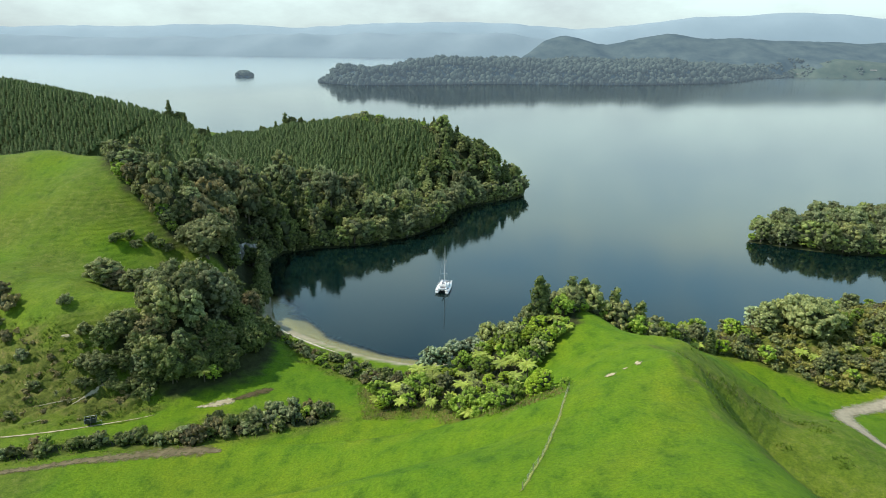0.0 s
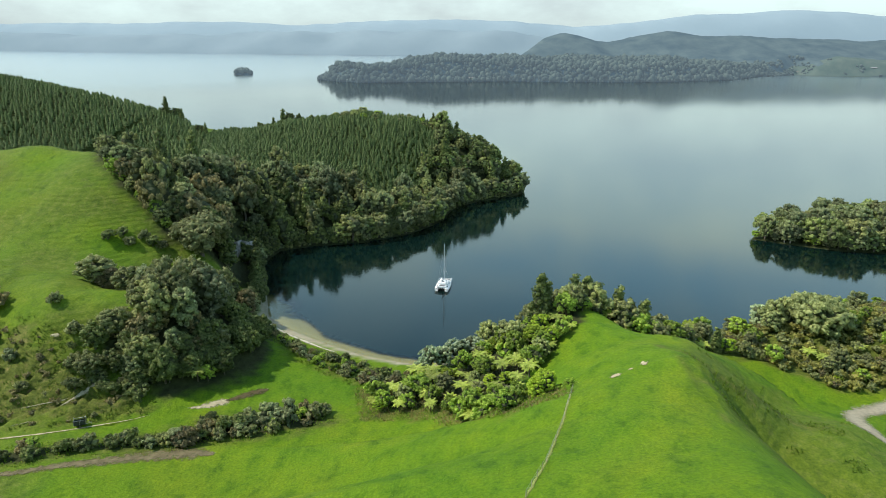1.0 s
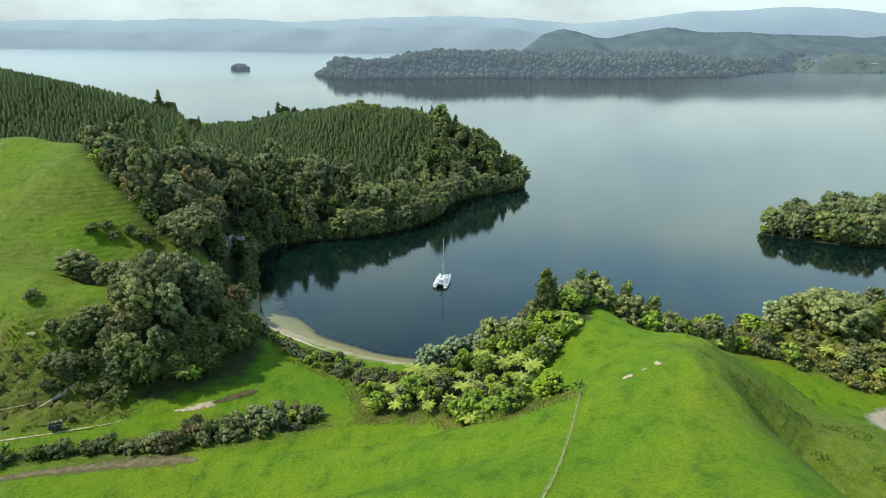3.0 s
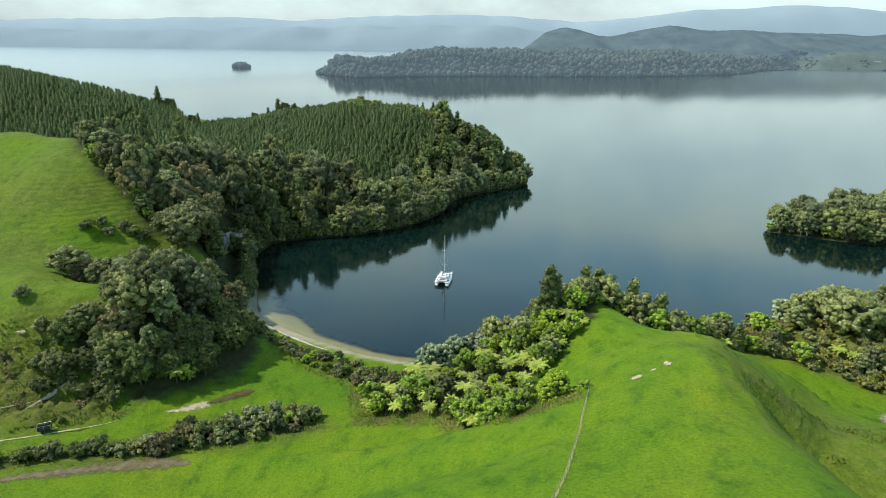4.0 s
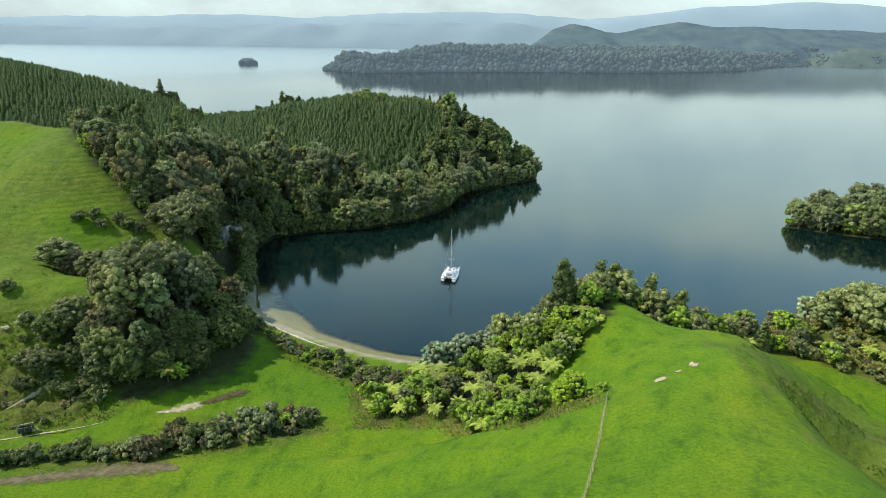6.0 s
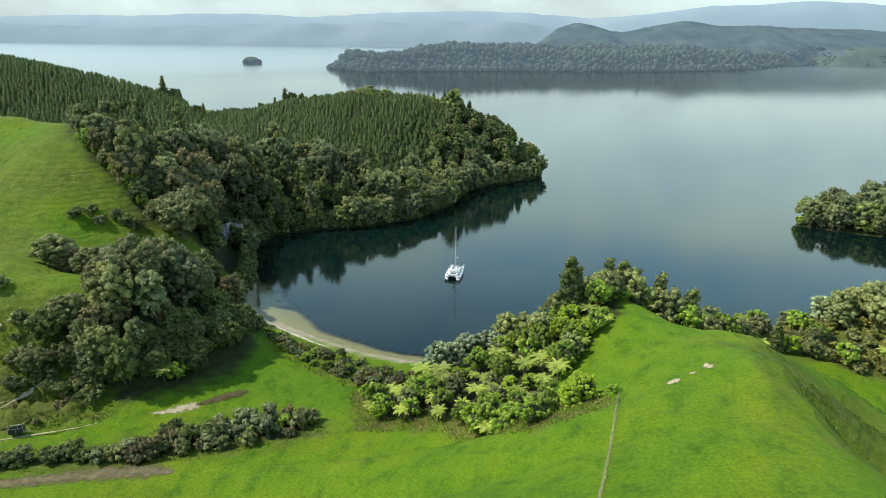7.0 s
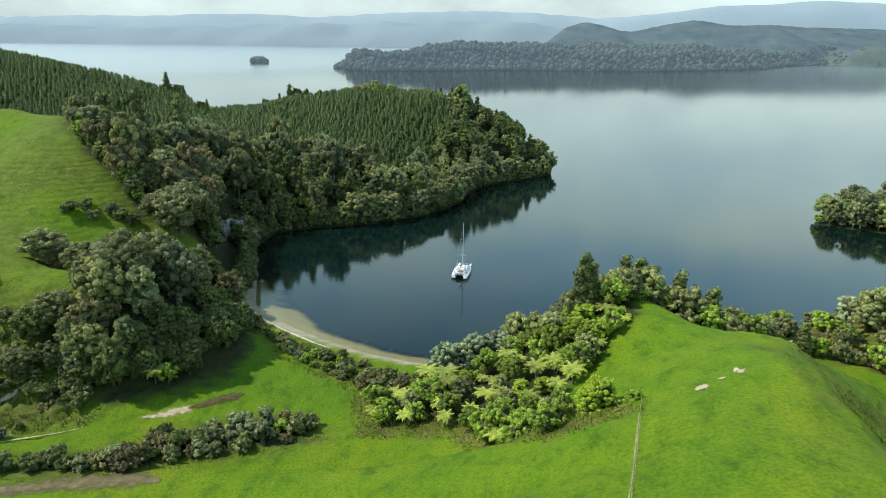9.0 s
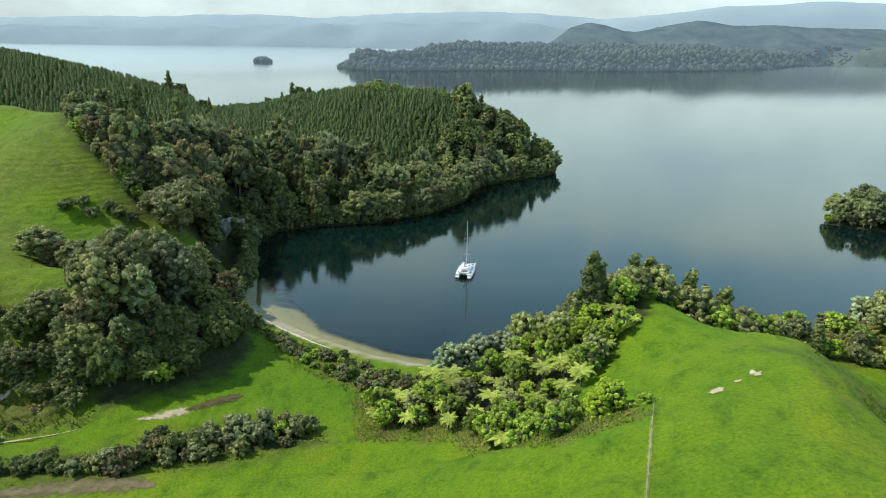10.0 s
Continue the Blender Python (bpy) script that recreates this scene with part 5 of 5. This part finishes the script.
ribbon("gravel_road", "pale gravel farm road curving round a paddock", "track", [(120, 150, 1.8), (104, 145.5, 2.0), (96, 142, 2.2), (89.5, 139, 2.2), (85.6, 133.5, 2.1), (83.4, 126, 1.8), (83.6, 120, 1.3), (87, 113, 0.9)], M_GRAVEL, 507, 0.14)
ribbon("bare_scar", "pale bare patch worn into the hilltop pasture", "bare ground", [(27.7, 113.4, 0.22), (29.0, 114.4, 0.8), (30.4, 114.4, 0.2)], M_DIRT, 508, 0.12)
ribbon("bare_scar", "small pale bare patch worn into the hilltop pasture", "bare ground", [(31.3, 115.6, 0.15), (32.0, 116.0, 0.4), (32.8, 116.2, 0.15)], M_DIRT, 509, 0.12)
ribbon("bare_scar", "forked pale bare patch worn into the hilltop pasture", "bare ground", [(34.2, 115.6, 0.22), (34.7, 116.8, 0.6), (34.9, 118.8, 0.35), (35.4, 120.2, 0.1)], M_DIRT, 510, 0.12)


# ---------- small builders ----------
def solid(name, boxes, mat, parent=None, bevel=0.02, label=""):
    """Bevelled boxes (centre, size) joined into one mesh."""
    bm = bmesh.new()
    for c, s in boxes:
        made = bmesh.ops.create_cube(bm, size=1, matrix=Matrix.Translation(c) @ Matrix.Diagonal((*s, 1)))
        if bevel:
            bmesh.ops.bevel(bm, geom=list({e for v in made["verts"] for e in v.link_edges}), offset=min(bevel, min(s) * 0.3), segments=2, affect="EDGES")
    me = bpy.data.meshes.new(name)
    bm.to_mesh(me)
    bm.free()
    me.materials.append(mat)
    return part(name, me, parent, label) if parent else new(name, me)


def rods(name, runs, radius, mat, parent, label="", sides=6):
    return part(name, joined(name, [tube(r, [radius] * len(r), sides) for r in runs], mat), parent, label)


# ---------- the yacht ----------
def hull_mesh(length, beam, free, side):
    """One slim hull: sections from the stepped transom to a raked bow."""
    co, faces, n, m = [], [], 15, 9
    for i in range(n):
        t = i / (n - 1)
        w = beam * 0.5 * (0.72 + 0.28 * math.sin(math.pi * min(t * 1.1 + 0.1, 1))) * (1 - max(0, (t - 0.55) / 0.45) ** 1.9) + 0.02
        sheer = free * (0.86 + 0.22 * t)
        deep = 0.42 * math.sin(math.pi * min(0.12 + 0.88 * t, 1)) ** 0.6
        rake = 0.45 * max(0, (t - 0.8) / 0.2)
        for j in range(m):
            u = -1 + 2 * j / (m - 1)
            v = abs(u) ** 2.6
            z = -deep + (sheer + deep) * v
            co.append((side + w * math.copysign(min(1, abs(u) * 1.55) ** 0.8, u), length * (t - 0.5) + rake * v, z))
    for i in range(n - 1):
        for j in range(m - 1):
            a = i * m + j
            faces.append((a, a + 1, a + m + 1, a + m))
        a = i * m
        faces.append((a, a + m, a + 2 * m - 1, a + m - 1))
    for base in (0, (n - 1) * m):
        for j in range(m // 2):
            faces.append((base + j, base + j + 1, base + m - 2 - j, base + m - 1 - j))
    faces = [f for f in faces if len(set(f)) == 4]
    return np.array(co), np.array(faces)


def build_yacht():
    yacht = tagged(new("catamaran"), "white cruising catamaran with bare mast at anchor in the bay", "yacht")
    for side in (-1.75, 1.75):
        co, f = hull_mesh(10.6, 1.35, 1.25, side)
        hull = part("hull", mesh_of("hull", co, f, M_GEL, True), yacht)
        solid("transom_step", [((side, -5.45, 0.42), (0.95, 0.5, 0.12)), ((side, -5.2, 0.72), (0.98, 0.35, 0.12))], M_GEL, hull, 0.03)
        rods("waterline_stripe", [[(side - 0.66, -4.9, 0.22), (side - 0.68, 0, 0.22), (side - 0.4, 3.6, 0.24)], [(side + 0.66, -4.9, 0.22), (side + 0.68, 0, 0.22), (side + 0.4, 3.6, 0.24)]], 0.05, M_SAILBAG, hull, "dark blue stripe")
        solid("rudder", [((side, -5.0, -0.45), (0.08, 0.45, 0.8))], M_BLACK, hull, 0.02)
    solid("bridge_deck", [((0, -1.1, 0.98), (3.4, 7.2, 0.36))], M_DECK, yacht, 0.08)
    cabin = solid("cabin", [((0, -0.2, 1.55), (3.5, 3.6, 0.85)), ((0, 0.1, 2.02), (3.0, 2.7, 0.18))], M_GEL, yacht, 0.22)
    solid("cabin_window", [((0, 1.62, 1.62), (2.9, 0.06, 0.36)), ((-1.76, -0.1, 1.62), (0.05, 2.6, 0.34)), ((1.76, -0.1, 1.62), (0.05, 2.6, 0.34))], M_SMOKE, cabin, 0.02, "smoked wrap-round window")
    for x, y in ((-0.8, 0.4), (0.8, 0.4), (0, -0.9)):
        solid("hatch", [((x, y, 2.14), (0.52, 0.52, 0.05))], M_SMOKE, cabin, 0.02, "tinted deck hatch")
    for side in (-1, 1):
        solid("hull_hatch", [((side * 1.8, 2.6, 1.29), (0.5, 0.5, 0.05)), ((side * 1.8, -3.0, 1.22), (0.5, 0.5, 0.05))], M_SMOKE, yacht, 0.02, "tinted deck hatch")
        solid("cockpit_seat", [((side * 1.25, -3.3, 1.36), (0.6, 1.9, 0.42))], M_GEL, yacht, 0.06)
    solid("cockpit_sole", [((0, -3.2, 1.18), (1.7, 2.2, 0.06))], M_NET, yacht, 0.01, "dark cockpit floor")
    solid("targa_seat", [((0, -4.5, 1.38), (3.0, 0.4, 0.45))], M_GEL, yacht, 0.06)
    solid("wheel_pod", [((0.9, -2.2, 1.62), (0.42, 0.4, 0.8))], M_GEL, yacht, 0.08)
    for x in (-0.45, 0.45):
        motor = solid("outboard", [((x, -5.0, 1.0), (0.34, 0.42, 0.6)), ((x, -5.05, 0.35), (0.16, 0.22, 0.9))], M_BLACK, yacht, 0.08, "black outboard motor")
        solid("bracket", [((x, -4.78, 0.85), (0.3, 0.15, 0.3))], M_GALV, motor, 0.02)
    solid("trampoline", [((0, 3.75, 1.02), (2.5, 2.2, 0.03))], M_NET, yacht, 0, "dark netting")
    rods("crossbeam", [[(-1.75, 4.85, 1.18), (1.75, 4.85, 1.18)]], 0.09, M_ALLOY, yacht, "", 8)
    mast = part("mast", joined("mast", [tube([(0, 0.2, 1.9), (0, 0.15, 8), (0, 0.05, 15.7)], [0.13, 0.12, 0.075], 8)], M_ALLOY), yacht, "tall white mast")
    for z, w in ((5.6, 0.95), (10.4, 0.7)):
        rods("spreader", [[(-w, -0.15, z + 0.1), (0, 0.15, z), (w, -0.15, z + 0.1)]], 0.045, M_ALLOY, mast)
    rods("shroud", [[(s * 2.25, -0.6, 1.2), (s * 0.95, -0.15, 5.7), (s * 0.7, -0.15, 10.5), (0, 0.1, 14.2)] for s in (-1, 1)] + [[(0, 4.85, 1.2), (0, 0.1, 14.6)], [(-1.6, -5.0, 1.2), (0, 0, 15.6)], [(1.6, -5.0, 1.2), (0, 0, 15.6)]], 0.018, M_GALV, yacht, "", 4)
    boom = rods("boom", [[(0, 0.05, 3.0), (0, -4.4, 3.1)]], 0.10, M_ALLOY, yacht, "", 8)
    rods("sail_cover", [[(0, -0.1, 3.16), (0, -2, 3.22), (0, -4.2, 3.22)]], 0.17, M_SAILBAG, boom, "grey-blue sail cover", 8)
    for s in (-1, 1):
        for y in (-4.6, -2.6, -0.6, 1.4, 3.2, 4.6):
            rods("stanchion", [[(s * 2.33 if y < 2.5 else s * 2.05, y, 1.1), (s * 2.33 if y < 2.5 else s * 2.05, y, 1.85)]], 0.022, M_ALLOY, yacht, "", 5)
        rods("lifeline", [[(s * 2.33, -4.6, 1.83), (s * 2.33, 1.4, 1.83), (s * 2.05, 3.2, 1.85), (s * 2.05, 4.6, 1.85)]], 0.014, M_ALLOY, yacht, "", 4)
    rods("anchor_line", [[(0, 4.9, 1.1), (0.2, 7.2, -0.2)]], 0.025, M_GALV, yacht, "", 4)
    yacht.matrix_world = pose(-4.6, 225.6, 0.0, 0, 0, -9)


build_yacht()


# ---------- farm trailer ----------
def build_trailer():
    tr = tagged(new("farm_trailer"), "small dark stock trailer with a pale top rail on the track", "trailer")
    solid("tray", [((0, 0, 0.62), (2.3, 1.4, 0.10))], M_DARKPAINT, tr, 0.02)
    for y in (-0.7, 0.7):
        solid("side_board", [((0, y, 0.98), (2.3, 0.06, 0.6))], M_DARKPAINT, tr, 0.02)
        wheel = part("wheel", joined("wheel", [tube([(0, y * 1.15 - 0.1, 0.34), (0, y * 1.15 + 0.1, 0.34)], [0.34, 0.34], 14)], M_BLACK), tr)
        rods("hub", [[(0, y * 1.15 - 0.13, 0.34), (0, y * 1.15 + 0.13, 0.34)]], 0.13, M_GALV, wheel, "", 8)
    for x in (-1.15, 1.15):
        solid("end_board", [((x, 0, 0.98), (0.06, 1.4, 0.6))], M_DARKPAINT, tr, 0.02)
    rods("top_rail", [[(-1.15, -0.7, 1.62), (1.15, -0.7, 1.62), (1.15, 0.7, 1.62), (-1.15, 0.7, 1.62), (-1.15, -0.7, 1.62)]], 0.05, M_GALV, tr, "pale galvanised rail")
    for x in (-1.15, 0, 1.15):
        for y in (-0.7, 0.7):
            rods("upright", [[(x, y, 0.6), (x, y, 1.66 if x == 0 else 1.9)]], 0.045, M_GALV, tr)
    rods("drawbar", [[(1.1, -0.4, 0.55), (2.1, 0, 0.5)], [(1.1, 0.4, 0.55), (2.1, 0, 0.5)], [(2.1, 0, 0.5), (2.1, 0, -0.05)]], 0.05, M_GALV, tr)
    tr.matrix_world = pose(-79.2, 127.1, ground_z(-79.2, 127.1) + 0.08, 0, 0, 24)


build_trailer()


# ---------- fence ----------
def build_fence(pts, spacing):
    fence = tagged(new("farm_fence"), "post and wire farm fence running down the pasture", "fence")
    pts = np.array(pts, float)
    seg = np.hypot(*np.diff(pts, axis=0).T)
    run = np.concatenate([[0], np.cumsum(seg)])
    at = np.arange(0, run[-1] + 0.01, spacing)
    xs, ys = np.interp(at, run, pts[:, 0]), np.interp(at, run, pts[:, 1])
    zs = height(xs, ys)[0]
    post_mesh = joined("post", [tube([(0, 0, -0.4), (0.01, 0, 0.5), (0, 0.01, 1.2)], [0.06, 0.055, 0.05], 7)], M_POST)
    for x, y, z in zip(xs, ys, zs):
        part("post", post_mesh, fence).location = (x, y, z)
    for h in (0.35, 0.65, 0.95, 1.12):
        rods("wire", [[(x, y, z + h) for x, y, z in zip(xs, ys, zs)]], 0.007, M_WIRE, fence, "", 4)


build_fence([(21.4, 113.9), (19.0, 105.5), (17.2, 99.0), (14.7, 90.3), (12.7, 83.8), (10.0, 76.9), (8.3, 72.6)], 2.6)


# ---------- rough grass ----------
def tuft(seed, blades=5):
    """A tuft of bent blades, about 1 m across and 0.8 m tall."""
    rng = np.random.RandomState(seed)
    co, faces = [], []
    for k in range(blades):
        a, o = rng.uniform(0, 6.28), rng.uniform(0.2, 0.5)
        c, s = math.cos(a), math.sin(a)
        b = len(co)
        co += [(-0.14 * s, 0.14 * c, 0), (0.14 * s, -0.14 * c, 0), (o * c, o * s, rng.uniform(0.4, 0.85))]
        faces.append((b, b + 1, b + 2))
    return np.array(co), np.array(faces)


TUFTS = [tuft(s) for s in range(600, 606)]


def tufts_on(name, label, poly, step, seed, size, mat, edge=0.0, want=None):
    spots = scatter(poly, step, seed, edge, 0.5)
    a = np.array(spots)
    ok = want(a[:, 0], a[:, 1]) if want else np.ones(len(a), bool)
    spots = [p for p, k in zip(spots, ok) if k]
    rng = np.random.RandomState(seed + 1)
    return many(name, label, "grass", TUFTS, spots, heights_at(spots) - 0.03, rng.uniform(*size, len(spots)), mat, seed + 2)


tufts_on("grass_tufts", "scattered darker grass tufts over the hilltop pasture", [(-20, 80), (80, 80), (80, 158), (40, 160), (24, 142), (15, 126), (8, 112), (-20, 130)], 1.0, 611, (0.16, 0.34), M_TUFT,
         want=lambda x, y: waves(x, y, 612, 9) + 0.6 * waves(x, y, 613, 3) > 0.55)
tufts_on("grass_tufts", "rows of rough grass tufts on the steep side of the hill", FLANK, 0.6, 615, (0.3, 0.85), M_TUFT,
         want=lambda x, y: np.sin(6.283 * height(x, y)[0] / 1.6) + 1.2 * waves(x, y, 616, 12) + 1.6 * np.clip(1.5 - np.minimum(off_line(x, y, RANK_FACE)[0], off_line(x, y, RANK_LOW)[0]) / 2.6, -0.4, 1) > 1.2)
tufts_on("grass_tufts", "rough tufts along sheep tracks on the hillside pasture", [(-140, 160), (-75, 160), (-92, 200), (-124, 232), (-170, 246), (-190, 200)], 0.9, 619, (0.3, 0.65), M_TUFT,
         want=lambda x, y: np.sin(6.283 * height(x, y)[0] / 1.35) + 1.2 * waves(x, y, 620, 14) > 1.25)
tufts_on("rank_grass", "rank tussocky grass and rushes on the slumped bank", W_BANK, 0.65, 623, (0.4, 1.0), M_TUFT, -2, want=lambda x, y: waves(x, y, 624, 5) > -0.1)
tufts_on("rank_grass", "rank green and straw-coloured grass in the fenced gully", R_GULLY, 0.6, 627, (0.4, 0.9), M_STRAW, -1, want=lambda x, y: waves(x, y, 628, 4) > 0.05)
tufts_on("rank_grass", "rank green grass in the fenced gully", R_GULLY, 0.6, 631, (0.4, 0.9), M_TUFT, -1, want=lambda x, y: waves(x, y, 628, 4) <= 0.05)
tufts_on("rank_grass", "rank grass and rushes behind the beach", W_BEACH, 0.7, 635, (0.4, 0.9), M_TUFT, -2, want=lambda x, y: waves(x, y, 636, 5) > -0.2)
tufts_on("rank_grass", "rank grass along the hedge", W_HEDGE, 0.8, 639, (0.4, 0.9), M_TUFT, -1.6, want=lambda x, y: waves(x, y, 640, 5) > -0.2)


ribbon("fence_strip", "strip of long pale grass left ungrazed along the fence", "grass", [(21.4, 113.9, 0.22), (19.0, 105.5, 0.22), (17.2, 99.0, 0.22), (14.7, 90.3, 0.22), (12.7, 83.8, 0.22), (10.0, 76.9, 0.22), (8.3, 72.6, 0.22)], M_LONGGRASS, 511, 0.12)


def bushlet(seed, mat_size=0.22):
    """A low scrub bush, about 2.4 m wide and 1.8 m tall, as points and triangles."""
    rng = np.random.RandomState(seed)
    me = crown_mesh("bushlet", rng, broad_lobes(rng, 2.4, 0, 1.8, 7, 0.8), 11, mat_size, M_BROWN, 0.0, 0.15, 15, 3)
    co, tri = np.zeros(len(me.vertices) * 3), np.zeros(len(me.loops), np.int32)
    me.vertices.foreach_get("co", co)
    me.loops.foreach_get("vertex_index", tri)
    bpy.data.meshes.remove(me)
    return co.reshape(-1, 3), tri.reshape(-1, 3)


BUSHLETS = [bushlet(s) for s in (651, 652, 653, 654)]
for mat, label, seed in ((M_MANUKA, "dense brownish manuka scrub covering the eastern slope", 661), (M_OLIVE, "dense olive-green scrub covering the eastern slope", 665)):
    spots = scatter(W_RIGHT, 4.2, seed, 0.4)
    rng_s = np.random.RandomState(seed)
    many("manuka_scrub", label, "scrub", BUSHLETS, spots, heights_at(spots) - 0.2, rng_s.uniform(0.8, 1.6, len(spots)), mat, seed + 1)


spots = scatter(W_BANK, 2.3, 671, 0.5)
spots = [p for p, k in zip(spots, waves(np.array(spots)[:, 0], np.array(spots)[:, 1], 672, 7) > 0.3) if k and p[0] > -118]
many("bank_scrub", "low brown and olive bracken on the slumped bank", "scrub", BUSHLETS, spots, heights_at(spots) - 0.3, np.random.RandomState(673).uniform(0.25, 0.95, len(spots)) , M_BROWN, 674)


# ---------- rocks, stumps and far houses ----------
def rock(name, label, x, y, size, seed, mat, lift=0.0):
    co, f = ball(seed, 0.22, True)
    ob = tagged(new(name, mesh_of(name, co * np.array(size), f, mat)), label, "rock")
    ob.location = (x, y, ground_z(x, y) + lift)
    return ob


def build_cliff(ax, ay, bx, by, low, high):
    """A broken rock face between two places, leaning back as it rises."""
    u, v = np.meshgrid(np.linspace(0, 1, 26), np.linspace(0, 1, 18))
    nx, ny = (by - ay), -(bx - ax)
    n = math.hypot(nx, ny)
    out = 0.7 * waves(u * 12, v * 3, 705, 3.0) + 0.35 * waves(u * 12, v * 8, 706, 1.2) - 2.6 * v ** 1.5 - 1.2 * (2 * u - 1) ** 4
    x, y = ax + (bx - ax) * u + nx / n * out, ay + (by - ay) * u + ny / n * out
    z = low + (high - low) * v * (1 - 0.25 * (2 * u - 1) ** 2) + 0.3 * waves(u * 12, v * 8, 707, 2)
    co = np.stack([x, y, z], -1).reshape(-1, 3)
    back = co + np.array([-nx / n * 3.0, -ny / n * 3.0, -0.6])
    i = (np.arange(17)[:, None] * 26 + np.arange(25)[None, :]).ravel()
    quads = np.stack([i, i + 1, i + 27, i + 26], 1)
    me = mesh_of("cliff_face", np.concatenate([co, back]), np.concatenate([quads, quads[:, ::-1] + len(co)]), M_ROCK)
    return tagged(new("cliff_face", me), "pale grey broken rock cliff above the corner of the bay", "cliff", kind="structure")


build_cliff(-87, 238, -75, 241, 2.0, 10.5)
for x, y, s, k in ((-53.3, 176.6, (0.9, 0.6, 0.35), 711), (-54.6, 178.2, (0.5, 0.4, 0.3), 712)):
    rock("pale_boulder", "pale flat boulder in the grass behind the beach", x, y, s, k, M_WALLS, 0.1)
stump_mesh = joined("stump", [tube([(0, 0, -0.2), (0.03, 0, 0.6), (0, 0.03, 1.1)], [0.2, 0.16, 0.14], 7)], M_BLACK)
for x, y in ((-56.2, 178.6), (-54.9, 176.9), (-53.6, 178.5), (-52.6, 177.4), (-52.0, 179.0), (-57.2, 180.2), (-58.0, 179.0)):
    st = tagged(new("stump", stump_mesh), "dark weathered stump in the grass behind the beach", "stump", "flax and stumps by the beach")
    st.matrix_world = pose(x, y, ground_z(x, y), 0, 0, x * 40)


def house(x, y, z, w, d, h, turn):
    ob = tagged(new("lake_house"), "small pale lakeside house with a grey roof", "house")
    solid("walls", [((0, 0, h / 2), (w, d, h))], M_WALLS, ob, 0.05)
    bm = bmesh.new()
    v = [bm.verts.new(p) for p in ((-w * 0.55, -d * 0.6, h), (w * 0.55, -d * 0.6, h), (w * 0.55, d * 0.6, h), (-w * 0.55, d * 0.6, h), (-w * 0.55, 0, h * 1.5), (w * 0.55, 0, h * 1.5))]
    for f in ((0, 1, 5, 4), (2, 3, 4, 5), (0, 4, 3), (1, 2, 5), (3, 2, 1, 0)):
        bm.faces.new([v[k] for k in f])
    me = bpy.data.meshes.new("roof")
    bm.to_mesh(me)
    bm.free()
    me.materials.append(M_ROOF)
    part("roof", me, ob)
    for k in (-0.28, 0.05, 0.3):
        solid("window", [((w * k, -d / 2 - 0.02, h * 0.55), (w * 0.14, 0.08, h * 0.4))], M_SMOKE, ob, 0.02)
    ob.matrix_world = pose(x, y, z, 0, 0, turn)


for x, y, w, turn in ((20, 1485, 9, 10), (1180, 2010, 16, -8), (1212, 2022, 12, 5), (995, 2062, 12, 20)):
    z = float(peninsula_height(np.array([x]), np.array([y]))[0][0])
    house(x, y, z - 0.3, w, 7, 4, turn)
